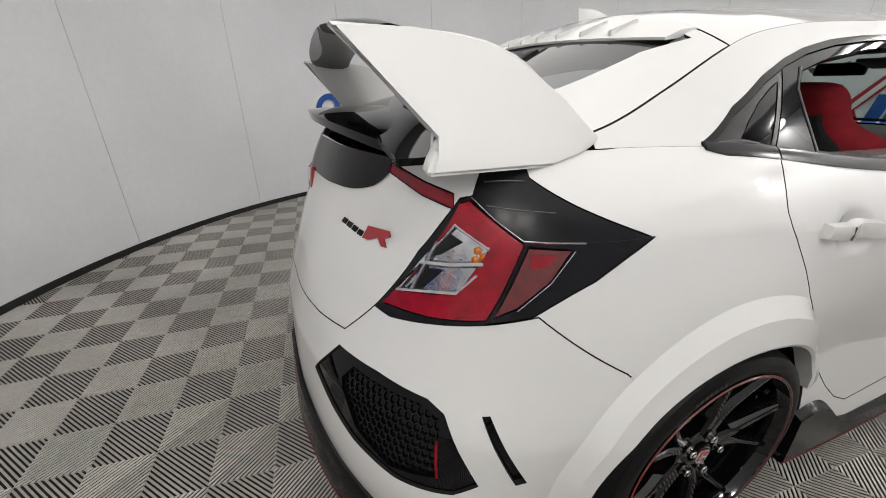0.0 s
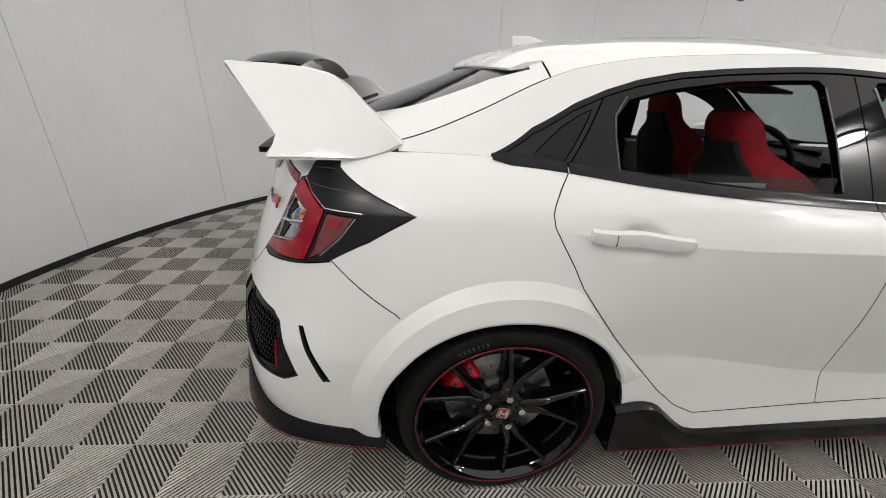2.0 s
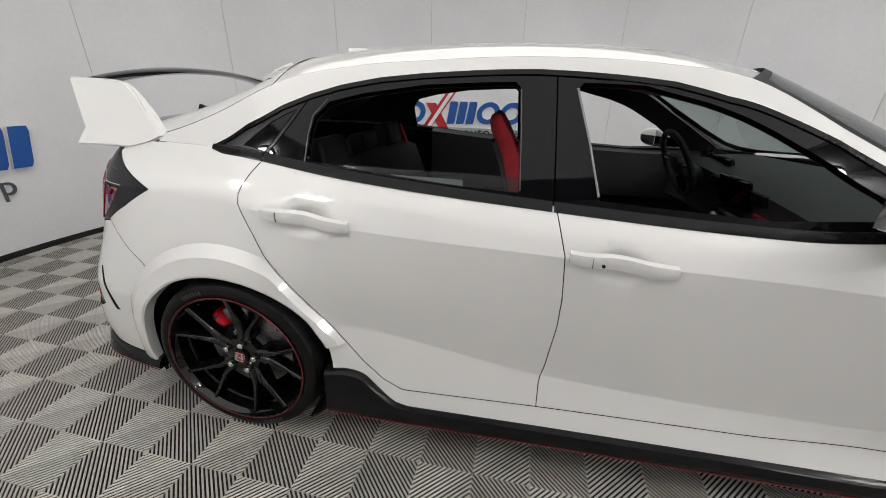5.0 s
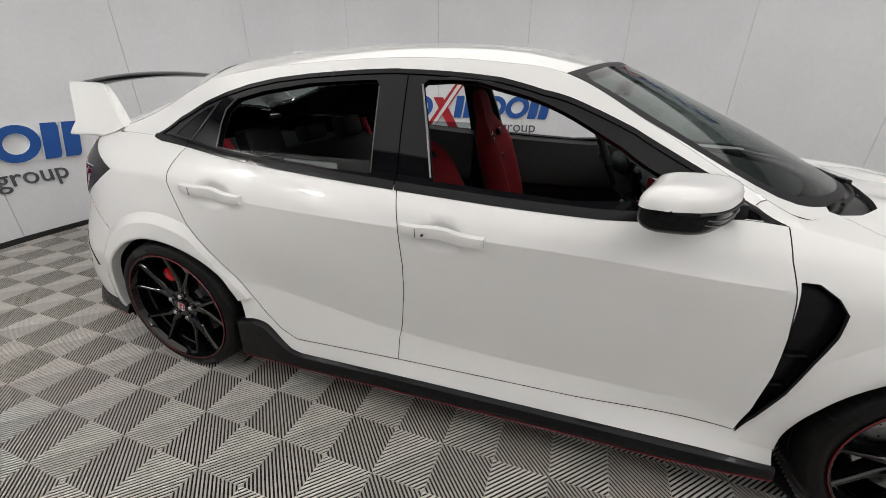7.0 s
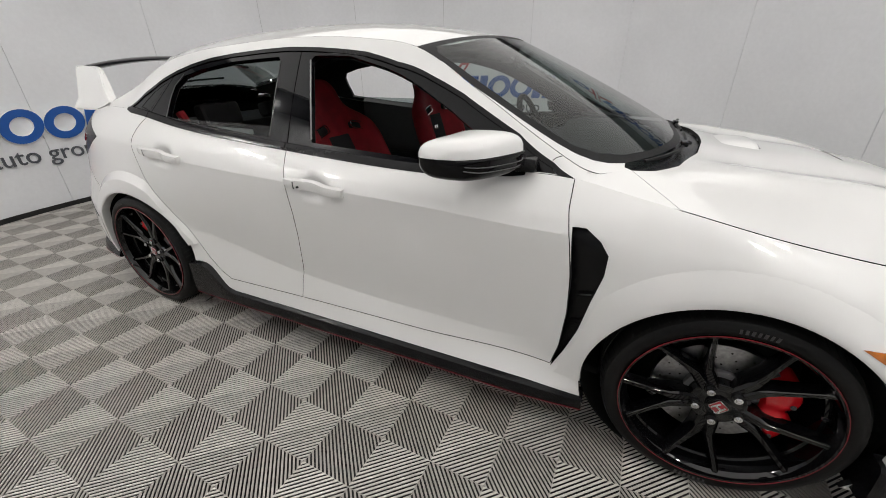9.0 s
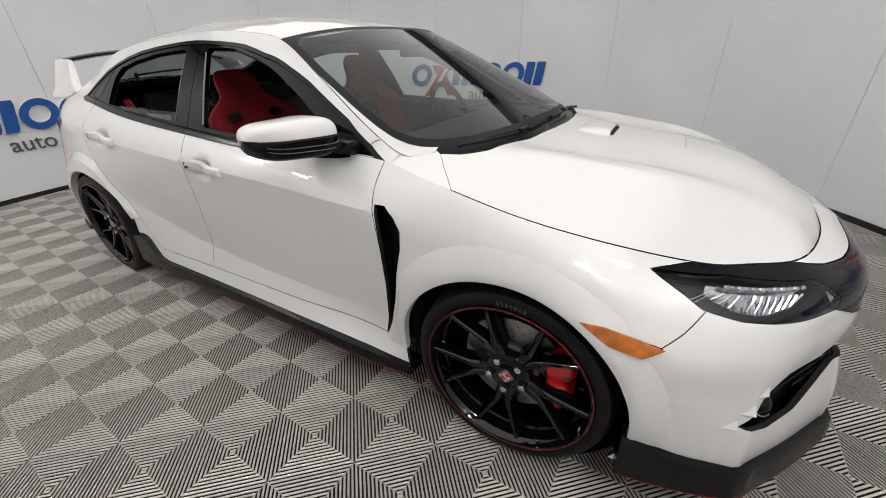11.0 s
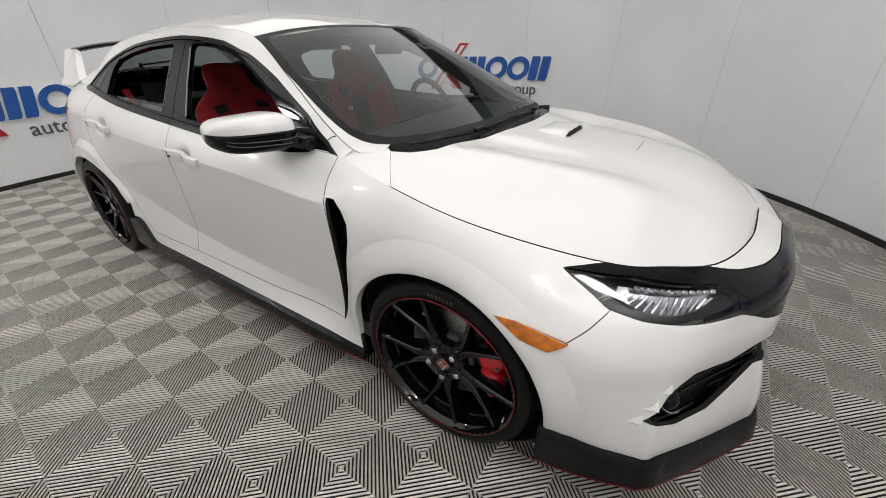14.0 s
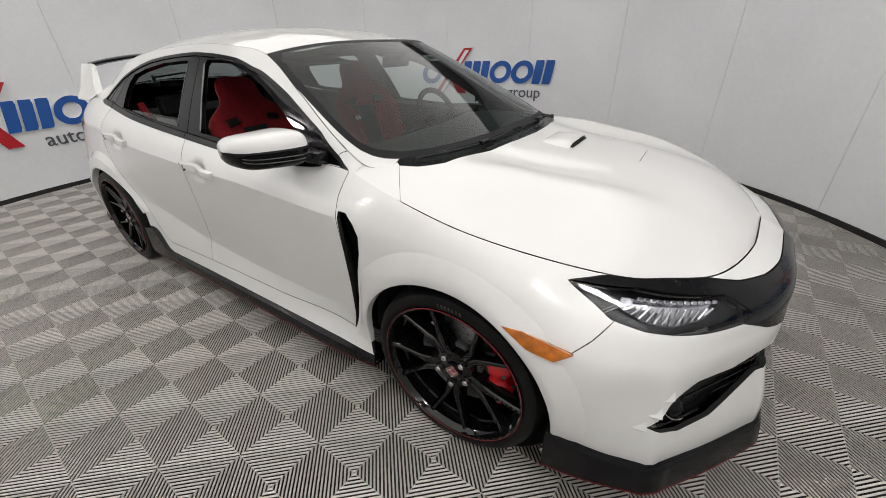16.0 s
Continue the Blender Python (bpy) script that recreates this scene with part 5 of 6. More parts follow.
# Door mirrors.
for s, owner in zip((1, -1), front_doors):
    rows = []
    for i in range(25):
        y = -.115 + .235 * i / 24
        u = (y + .115) / .235
        round_off = (1 - abs(2 * u - 1) ** 5) ** .5 if 0 < u < 1 else 0.0
        deep = .118 * (1 - .25 * u) * max(round_off, .03)
        tall_up = (.058 - .012 * u) * max(round_off, .05)
        tall_dn = (.080 - .012 * u) * max(round_off, .05)
        cx0, cz0 = .600 - .10 * u**1.6, 1.018 - .004 * u
        row = []
        for k in range(28):
            a = 2 * math.pi * k / 28
            f = lambda v, e: math.copysign(abs(v) ** e, v)
            x = deep * f(math.cos(a), .6)
            x = max(x, -.09)
            z = (tall_up if math.sin(a) > 0 else tall_dn) * f(math.sin(a), .7)
            row.append((cx0 + x, -s * (.890 + y), cz0 + z))
        rows.append(row)
    for lo, hi, m, nm, lb in ((0, 14, PAINT, "mirror_cap", "white mirror cap"), (14, 28, GLOSS_BLACK, "mirror_base", "gloss black lower mirror shell")):
        bm = bmesh.new()
        vs = [[bm.verts.new(r[k % 28]) for k in range(lo, hi + 1)] for r in rows]
        for p, q in zip(vs, vs[1:]):
            for i in range(14):
                bm.faces.new((p[i], p[i + 1], q[i + 1], q[i]))
        part(nm, bm, m, owner, lb, angle=60)
    bm = bmesh.new()
    add_box(bm, (.09, .11, .028), pose(.655, -s * .80, .978, 0, 0, -s * 20), .01)
    add_box(bm, (.085, .05, .045), pose(.695, -s * .775, .968, 0, 0, 0), .012)
    bm_line = tube([tuple(Vector(r[k]) + Vector((.002, 0, -.004))) for r in rows[2:-1] for k in (0,)], .003, 6)
    part("mirror_joint", bm_line, TRIM_BLACK, owner)
    for k in (27, 26):
        part("mirror_groove", tube([tuple(Vector(r[k]) + Vector((.0012, 0, -.0006))) for r in rows[2:-2]], .0016, 6), DARK_STEEL, owner)
    part("mirror_stalk", bm, SATIN_BLACK, owner)
    bm = bmesh.new()
    add_box(bm, (.004, .15, .085), pose(.505, -s * .885, 1.01, 0, 0, s * 20), .002, 1)
    part("mirror_glass", bm, CHROME, owner, "mirror glass")

# Roof: fin, rear spoiler, small vanes.
bm = bmesh.new()
rings = []
for k, (x0, x1, half, z) in enumerate([(-1.20, -1.015, .022, 1.372), (-1.20, -1.03, .017, 1.395), (-1.205, -1.07, .010, 1.42), (-1.205, -1.13, .005, 1.436)]):
    rings.append([bm.verts.new((x0 + (x1 - x0) * u, half * w, z + .012 * 0)) for u, w in ((0, .35), (.25, 1), (.6, .9), (.85, .45), (1, 0), (.85, -.45), (.6, -.9), (.25, -1), (0, -.35))])
for p, q in zip(rings, rings[1:]):
    for i in range(9):
        bm.faces.new((p[i], p[(i + 1) % 9], q[(i + 1) % 9], q[i]))
bm.faces.new(rings[-1])
part("roof_fin", bm, PAINT, car, "white shark-fin aerial")
rows = []
for i in range(29):
    y = -.50 + 1.0 * i / 28
    f = abs(y) / .5
    x_in, x_out = -1.235, -1.435 + .10 * f**2.5
    w1, z1 = rail(np.array([x_in]))
    zi = roof_top(np.array([[x_in, .6 * min(abs(y) / w1[0], 1)]]))[0, 2] + .003
    zo = 1.314 - .020 * f**2
    rows.append([(x_in, y, zi), ((x_in + x_out) / 2, y, (zi + zo) / 2 + .006), (x_out, y, zo), (x_out + .003, y, zo - .006), (x_in, y, zi - .018)])
sheet(rows, "roof_spoiler", PAINT, car, "white roof spoiler over the hatch glass", both=False, caps=True)
def spoiler_z(x, y):
    f = abs(y) / .5
    x_out = -1.435 + .10 * f**2.5
    w1, _ = rail(np.array([-1.235]))
    zi = roof_top(np.array([[-1.235, .6 * min(abs(y) / w1[0], 1)]]))[0, 2] + .003
    u = (x + 1.235) / (x_out + 1.235)
    return zi + (1.314 - .020 * f**2 - zi) * u + .012 * u * (1 - u) * 2


for y in (-.36, -.27, -.18, -.09, 0.0, .09, .18, .27, .36):
    x0, x1 = -1.34 + .05 * (abs(y) / .36) ** 2, -1.428 + .05 * (abs(y) / .36) ** 2
    bm = bmesh.new()
    v = [bm.verts.new((x, y + dy, spoiler_z(x, y) + dz)) for x, dy, dz in ((x0, -.006, -.004), (x0, .006, -.004), (x1, .006, -.004), (x1, -.006, -.004), (x0, -.003, .006), (x0, .003, .006), (x1, .004, .012), (x1, -.004, .012))]
    for f in ((0, 1, 2, 3), (4, 7, 6, 5), (0, 4, 5, 1), (1, 5, 6, 2), (2, 6, 7, 3), (3, 7, 4, 0)):
        bm.faces.new([v[i] for i in f])
    part("roof_vane", bm, PAINT, car, smooth=False)

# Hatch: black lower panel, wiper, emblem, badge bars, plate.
bm = bmesh.new()
add_box(bm, (.05, .07, .035), pose(-1.885, -.22, 1.125, 0, 25, 0), .01)
add_box(bm, (.03, .02, .06), pose(-1.865, -.22, 1.15, 0, 25, 0), .006)
part("hatch_wiper", bm, TRIM_BLACK, car, "black rear wiper pivot")
part("rear_wiper_blade", tube([(-1.86, -.22, 1.165), (-1.80, -.05, 1.185), (-1.77, .15, 1.195)], .007, 6), TRIM_BLACK, car, "black rear wiper blade")
lip_rows = []
for i in range(33):
    y = -.545 + 1.09 * i / 32
    f = abs(y) / .62
    back, top = -2.15 + .20 * f**2, 1.122 - .064 * f**2
    lip_rows.append([(-1.88, y, top + .012), (back + .06, y, top + .006), (back + .02, y, top + .003), (back, y, top), (back + .005, y, top - .022), (back + .045, y, top - .045), (-1.97, y, top - .075)])
sheet(lip_rows, "tail_lip", GLOSS_BLACK, car, "gloss black tail lip under the wing", both=False, caps=True)
rows = []
for t in np.linspace(5.285, 5.82, 20):
    low_z = float(glide([5.28, 5.33, 5.40, 5.55, 5.82], [1.022, .990, .970, .957, .952], np.array([t]))[0])
    rows.append([tuple(on_low(t, 1.048 + (low_z - 1.048) * k / 4, .004)[0]) for k in range(5)])
sheet(rows + [[(x, -y, z) for x, y, z in r] for r in rows[-2::-1]], "hatch_lower_glass", GLOSS_BLACK, car, "dark glass panel of the tailgate", both=False)
p, n = on_low(5.80, .925, .008)
bm = bmesh.new()
add_box(bm, (.012, .084, .070), pose(p[0] + .010, 0, p[2], 0, 8, 0), .005)
part("emblem_plate", bm, RED_LINE, car, "red rear emblem plate")
bm = bmesh.new()
for dy in (-.026, .026):
    add_box(bm, (.008, .013, .062), pose(p[0] + .001, dy, p[2], 0, 8, 0), .002)
add_box(bm, (.008, .045, .012), pose(p[0] + .001, 0, p[2], 0, 8, 0), .002)
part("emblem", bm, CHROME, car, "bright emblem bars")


def raised(outline, high, name, material, label):
    """A thin raised plate on the tail from an outline in (t, z)."""
    bm = bmesh.new()
    foot = [bm.verts.new(on_low(t, z, .001)[0]) for t, z in outline]
    top = [bm.verts.new(on_low(t, z, high)[0]) for t, z in outline]
    n = len(outline)
    for i in range(n):
        bm.faces.new((foot[i], foot[(i + 1) % n], top[(i + 1) % n], top[i]))
    bmesh.ops.triangulate(bm, faces=[bm.faces.new(top)])
    part(name, bm, material, car, label, smooth=False)


for k in range(4):
    ta = 5.452 - .026 * k
    za = .893 - .0035 * k
    raised([(ta, za), (ta - .019, za - .002), (ta - .014, za - .014), (ta + .005, za - .012)], .004, "badge_bar", GLOSS_BLACK, "small dark tailgate badge bar")
raised([(5.342, .896), (5.262, .901), (5.250, .890), (5.272, .882), (5.256, .867), (5.272, .866), (5.296, .880), (5.328, .868), (5.350, .868)], .006, "badge_block", RED_LINE, "red tailgate badge shape")
for s in (1, -1):
    pts = [on_low(t, z, -.006)[0] for t, z in ((4.955, .545), (4.948, .50), (4.938, .462))]
    part("bumper_reflector", tube([(q[0], s * q[1], q[2]) for q in pts], .0035, 6), RED_LENS, rear_bumper, "thin red bumper reflector")
bm = bmesh.new()
add_box(bm, (.02, .34, .16), pose(-2.188, 0, .765, 0, 14, 0), .006)
part("plate_frame", bm, GLOSS_BLACK, car, "black number plate frame")
bm = bmesh.new()
add_box(bm, (.006, .30, .12), pose(-2.200, 0, .768, 0, 14, 0), .002)
part("number_plate", bm, PAPER, car, "pale number plate insert")

# Bonnet scoop and wipers.
rows, mouth, seam_line = [], [], []
for i in range(17):
    y = -.12 + .24 * i / 16
    g = max(0.0, 1 - (abs(y) / .12) ** 6)
    base = lambda x: float(hood_top(np.array([[x, .8 * abs(y) / hood_edge(np.array([x]))[0][0]]]))[0, 2])
    rows.append([(1.440, y, base(1.440) + .014 * g), (1.436, y, base(1.436) + .018 * g), (1.42, y, base(1.42) + .0195 * g), (1.38, y, base(1.38) + .016 * g), (1.335, y, base(1.335) + .008 * g), (1.31, y, base(1.31) - .003)])
    mouth.append([(1.450, y, base(1.450) + .001), (1.430, y, base(1.430) + .008 * g), (1.440, y, base(1.440) + .0145 * g)])
    seam_line.append((1.70, y, base(1.70) + .0005))
sheet(rows, "bonnet_scoop", PAINT, car, "white bonnet scoop", both=False)
sheet(mouth[1:-1], "scoop_mouth", VOID_BLACK, car, "black mouth of the bonnet scoop", both=False)
part("scoop_joint", tube(seam_line[2:-2], .0012, 5), TRIM_BLACK, car)
for y0, y1, pivot in ((-.60, -.10, -.30), (-.02, .42, .36)):
    pts = []
    for y in np.linspace(y0, y1, 14):
        foot_x = float(windscreen(np.array([[0.0, .6 * abs(y) / .72]]))[0, 0]) + .018
        pts.append((foot_x, y, float(hood_top(np.array([[foot_x, .8 * abs(y) / hood_edge(np.array([foot_x]))[0][0]]]))[0, 2]) + .008))
    blade = part("wiper_blade", tube(pts, .0055, 6), TRIM_BLACK, car, "black wiper blade")
    a = Vector(pts[7])
    part("wiper_arm", tube([tuple(a + Vector((0, 0, .007))), (a.x + .012, a.y * .5 + pivot * .5, a.z + .009), (a.x + .022, pivot, a.z + .002)], .006, 6), TRIM_BLACK, car, "black wiper arm")
    bm = bmesh.new()
    add_box(bm, (.020, .060, .016), pose(a.x, a.y, a.z + .006), .004)
    part("wiper_joint", bm, SATIN_BLACK, car)
for s in (1, -1):
    q = cabin_side(np.array([[.775, .26], [.785, .35], [.80, .44]]))
    part("pillar_joint", tube([(x, s * (y - .001), z) for x, y, z in q], .0014, 5), VOID_BLACK, car)
# A small pale label stuck inside the windscreen.
quad = windscreen(np.array([[.60, .10], [.60, .19], [.655, .19], [.655, .10]])) * (1, -1, 1) - (.012, 0, .012)
label_thick = [tuple(q) for q in quad] + [tuple(q - (.0008, 0, .0012)) for q in quad]
mesh_object("screen_label", label_thick, [(0, 1, 2, 3), (7, 6, 5, 4), (0, 4, 5, 1), (1, 5, 6, 2), (2, 6, 7, 3), (3, 7, 4, 0)], PAPER, screen, "small pale label inside the windscreen", smooth=False)
for k in range(4):
    u0, u1 = .12 + .2 * k, .24 + .2 * k
    bar = [quad[0] + (quad[1] - quad[0]) * a + (quad[3] - quad[0]) * b + (.001, 0, .0016) for a, b in ((u0, .25), (u1, .25), (u1, .75), (u0, .75))]
    back = [q - (.0012, 0, .0018) for q in bar]
    mesh_object("label_bar", [tuple(q) for q in bar + back], [(0, 1, 2, 3), (7, 6, 5, 4), (0, 4, 5, 1), (1, 5, 6, 2), (2, 6, 7, 3), (3, 7, 4, 0)], SIGN_GREY, screen, smooth=False)
# Dark belt strips under the side windows.
for x0, x1, owners in ((-1.412, -1.214, (car, car)), (-1.209, -.286, rear_doors), (-.281, .70, front_doors)):
    rows = []
    for x in np.linspace(x0, x1, 24):
        (w0,), (z0,) = shoulder(np.array([x]))
        tip = min(1.0, (x + 1.425) / .06, (.74 - x) / .10)
        rows.append([(x, -(w0 - .012), z0 + .010), (x, -(w0 - .001), z0 + .010), (x, -(w0 + .006), z0 + .004), (x, -(w0 + .009 + .009 * tip), z0 - .002 - .013 * tip), (x, -(w0 + .004 + .009 * tip), z0 - .004 - .015 * tip), (x, -(w0 - .005), z0 - .016)])
    for s, owner in zip((1, -1), owners):
        sheet([[(x, s * y, z) for x, y, z in row] for row in rows], "belt_strip", DARK_TRIM, owner, "dark grey belt strip under the window", both=False, caps=True)
# Grey seals along the upper edge of the window openings.
for s, owner, pts in [(s, o[0 if s > 0 else 1], p) for s in (1, -1) for o, p in ((front_doors, [(-.22, 1.290), (-.05, 1.285), (.12, 1.243), (.28, 1.180), (.42, 1.105), (.56, 1.022)]), (rear_doors, [(-.42, 1.29), (-.70, 1.278), (-.90, 1.250), (-1.015, 1.222)]))]:
    q = glide(np.arange(len(pts)), cabin_side(cabin_chart(pts)), np.linspace(0, len(pts) - 1, 30))
    part("upper_seal", tube([(x, s * (y + .012), z + .004) for x, y, z in q], .0045, 6), DARK_STEEL, owner, "dim grey upper window seal")
# Window leftovers: raised glass edge in the rear doors, bright pillar seals, quarter-light divider.
for s, owner in zip((1, -1), rear_doors):
    verts, faces = [], []
    for i in range(11):
        x = -1.03 + .64 * i / 10
        (w0, z0), _ = shoulder(np.array([x])), 0
        verts += [(x, -s * (w0[0] - .018), z0[0] - .02), (x, -s * (w0[0] - .035), 1.030 + .012 * (-.4 - x))]
    faces = [(2 * i, 2 * i + 2, 2 * i + 3, 2 * i + 1) for i in range(10)]
    mesh_object("window_pane", verts, faces, SIDE_GLASS, owner, "half-lowered tinted window pane").visible_shadow = False
for s, owners, pts in [(s, o, p) for s in (1, -1) for o, p in ((front_doors, [(-.160, .99), (-.195, 1.13), (-.238, 1.275)]), (rear_doors, [(-1.066, 1.042), (-1.069, 1.125), (-1.063, 1.180), (-1.022, 1.229)]), (rear_doors, [(-.382, .995), (-.392, 1.15), (-.402, 1.27)]))]:
    q = cabin_side(cabin_chart(pts))
    part("seal_strip", tube([(x, s * y, z) for x, y, z in q + (0, .002, 0)], .0034 if owners is front_doors else .0022, 6), SEAL_GREY if owners is front_doors else DARK_STEEL, owners[0 if s > 0 else 1], "bright upright seal strip")


# ---- the cabin ----
def loft(rows, name, material, parent, label="", closed=True, angle=50):
    """A tube-like skin through rings of points, closed at both ends."""
    bm = bmesh.new()
    vs = [[bm.verts.new(p) for p in r] for r in rows]
    k = len(rows[0])
    for p, q in zip(vs, vs[1:]):
        for i in range(k if closed else k - 1):
            bm.faces.new((p[i], p[(i + 1) % k], q[(i + 1) % k], q[i]))
    if closed:
        bm.faces.new(vs[0])
        bm.faces.new(vs[-1][::-1])
    return part(name, bm, material, parent, label, angle=angle)


def soften(ob):
    """Rounds a padded part."""
    pad = ob.modifiers.new("soft", "SUBSURF")
    pad.levels = pad.render_levels = 1
    return ob


def bucket_seat(cy, lean):
    """A sports seat: parts under the car. The back leans from its foot to its head."""
    foot, head = Vector((lean[0], cy, .50)), Vector((lean[1], cy, lean[2]))
    way = (head - foot).normalized()
    ahead = Vector((way.z, 0, -way.x))
    out = Vector((0, 1, 0))

    def section(u, half, bolster, thick, inset=0.0):
        c = foot + (head - foot) * u
        pts = []
        for a, b in ((-1, .2), (-1.0, bolster * .8), (-.92, bolster), (-.74, bolster * .92), (-.52, .02), (0, -.015), (.52, .02), (.74, bolster * .92), (.92, bolster), (1.0, bolster * .8), (1, .2), (.85, -thick), (0, -thick * 1.15), (-.85, -thick)):
            b = .01 if b == .2 else b
            pts.append(tuple(c + out * (a * half) + ahead * b))
        return pts

    profile = [(0.0, .25, .07, .05), (.12, .265, .085, .06), (.30, .262, .09, .065), (.48, .268, .085, .065), (.60, .27, .075, .06), (.68, .258, .055, .055), (.74, .21, .035, .05), (.80, .14, .02, .045), (.88, .125, .02, .045), (.95, .115, .015, .045), (1.0, .085, .0, .03)]
    grid = np.array([[u, h, b, t] for u, h, b, t in profile])
    us = np.linspace(0, 1, 26)
    rows = [section(u, *[float(glide(grid[:, 0], grid[:, k], np.array([u]))[0]) for k in (1, 2, 3)]) for u in us]
    seat = thing_part("front_seat", car, "red and black suede bucket seat")
    soften(loft(rows, "backrest", RED_CLOTH, seat, "red suede backrest", angle=180))
    shell_rows = []
    for u in np.linspace(0, .88, 20):
        h, b, t = [float(glide(grid[:, 0], grid[:, k], np.array([u]))[0]) for k in (1, 2, 3)]
        c = foot + (head - foot) * u
        shell_rows.append([tuple(c + out * (a * h * 1.02) - ahead * d) for a, d in ((-.60, t * .95), (-.55, t + .012), (0, t * 1.2 + .014), (.55, t + .012), (.60, t * .95))])
    loft(shell_rows, "back_shell", BLACK_CLOTH, seat, "black seat back shell", closed=False)
    insert = []
    for u in np.linspace(.04, .62, 14):
        c = foot + (head - foot) * u
        wide = .085 + .02 * math.sin(u * 4)
        insert.append([tuple(c + out * a * wide + ahead * b) for a, b in ((-1, .0), (-.6, .012), (0, .006), (.6, .012), (1, .0))])
    loft(insert, "centre_insert", BLACK_CLOTH, seat, "black centre insert", closed=False)
    for s in (-1, 1):
        c = foot + (head - foot) * .655 + out * s * .135 + ahead * .026
        m = Matrix((out, way, ahead)).transposed().to_4x4()
        m.translation = c
        bm = bmesh.new()
        add_box(bm, (.090, .034, .022), m @ pose(0, 0, 0, 0, 0, -s * 14), .010)
        part("belt_slot", bm, VOID_BLACK, seat, "black harness slot")
        bm = bmesh.new()
        pts = [m @ pose(0, 0, 0, 0, 0, -s * 14) @ Vector((x, y, .013)) for x, y in ((-.048, -.011), (-.037, -.019), (.037, -.019), (.048, -.011), (.048, .011), (.037, .019), (-.037, .019), (-.048, .011))]
        part("slot_rim", tube(pts, .003, 6, closed=True), CHROME, seat, "bright rim round the harness slot")
    # Cushion with side bolsters.
    rows = []
    for i in range(16):
        u = i / 15
        x = lean[0] - .06 + .52 * u
        zc = .47 + .05 * u - .04 * u**3
        half = .25 - .015 * u
        edge = .075 * (1 - .3 * u)
        drop = .14 if u < .97 else .08
        rows.append([(x, cy + a * half, zc + b) for a, b in ((-1, -drop), (-1.03, edge * .7), (-.92, edge), (-.72, edge * .85), (-.5, .012), (0, 0), (.5, .012), (.72, edge * .85), (.92, edge), (1.03, edge * .7), (1, -drop))])
    soften(loft(rows, "cushion", RED_CLOTH, seat, "red suede seat cushion", angle=180))
    rows = [[(x, cy + a * .10, .478 + .05 * u - .04 * u**3 + .004) for a in (-1, -.5, 0, .5, 1)] for x, u in [(lean[0] - .06 + .52 * u, u) for u in np.linspace(.1, .96, 10)]]
    loft(rows, "cushion_insert", BLACK_CLOTH, seat, "black cushion insert", closed=False)
    bm = bmesh.new()
    add_box(bm, (.46, .42, .2), pose(lean[0] + .16, cy, .34), .03)
    part("seat_base", bm, BLACK_CLOTH, seat)
    bm = bmesh.new()
    m = Matrix((out, way, ahead)).transposed().to_4x4()
    m.translation = foot + (head - foot) * .52 - out * .17 + ahead * .078
    add_box(bm, (.018, .026, .004), m @ pose(-.012, 0, 0, 0, 0, 10), .001)
    add_box(bm, (.018, .026, .004), m @ pose(.012, 0, 0, 0, 0, 10), .001)
    part("seat_badge", bm, CHROME, seat, "small bright seat badge")
    return seat


def thing_part(name, parent, label):
    """A small anchor mesh that carries a seat's pieces."""
    bm = bmesh.new()
    add_box(bm, (.3, .3, .02), pose(.06, 0, .25), .004)
    return part(name, bm, BLACK_CLOTH, parent, label)


for cy, lean in ((-.37, (-.15, -.475, 1.20)), (.37, (-.03, -.25, 1.255))):
    bucket_seat(cy, lean)

# Floor pan, tunnel, console, dash.
bm = bmesh.new()
add_box(bm, (2.75, 1.5, .04), pose(-.35, 0, .225), .01)
part("floor_pan", bm, VOID_BLACK, car)
bm = bmesh.new()
add_box(bm, (1.15, .26, .30), pose(.28, 0, .42), .04)
part("centre_console", bm, DASH_PLASTIC, car, "black centre console")
bm = bmesh.new()
add_box(bm, (.36, .24, .06), pose(.02, 0, .62), .025)
part("armrest", bm, BLACK_CLOTH, car)
rows = []
for i in range(33):
    y = -.665 + 1.33 * i / 32
    f = abs(y) / .665
    hood_bump = .025 * math.exp(-((y - .38) / .17) ** 2)
    bow = .05 * f**2
    rows.append([(1.14 - .34 * f**2.2, y, .955 - .025 * f**2), (.98 - bow, y, .975 - .02 * f), (.78 - bow, y, .965 + hood_bump - .02 * f), (.66 - bow, y, .945 + hood_bump - .02 * f), (.60 - bow, y, .90 + hood_bump - .02 * f), (.63 - bow, y, .80), (.60 - bow, y, .70), (.72, y, .55), (.9, y, .5)])
loft(rows, "dashboard", DASH_PLASTIC, car, "black soft dashboard", closed=False, angle=45)
bm = bmesh.new()
add_box(bm, (.03, .23, .135), pose(.592, 0, .865, 0, -14, 0), .012)
part("centre_screen", bm, GLOSS_BLACK, car, "dark glossy centre screen")
bm = bmesh.new()
add_box(bm, (.05, .20, .10), pose(.60, 0, .735, 0, -25, 0), .012)
part("climate_panel", bm, SATIN_BLACK, car)
for y in (-.06, .06):
    bm = bmesh.new()
    add_cylinder(bm, .022, .03, pose(.572, y, .735, 0, 65, 0), 24, bevel=.003)
    part("climate_knob", bm, STEEL, car)
for y in (-.60, -.17, .17, .60):
    bm = bmesh.new()
    add_box(bm, (.02, .11, .05), pose(.598, y, .875 if abs(y) < .3 else .87, 0, -14, 0), .008)
    vent_part = part("dash_vent", bm, TRIM_BLACK, car)
    for k in range(4):
        bm = bmesh.new()
        add_box(bm, (.012, .10, .003), pose(.588, y, .858 + .011 * k, 0, -14, 0))
        part("vent_slat", bm, GLOSS_BLACK, vent_part)
bm = bmesh.new()
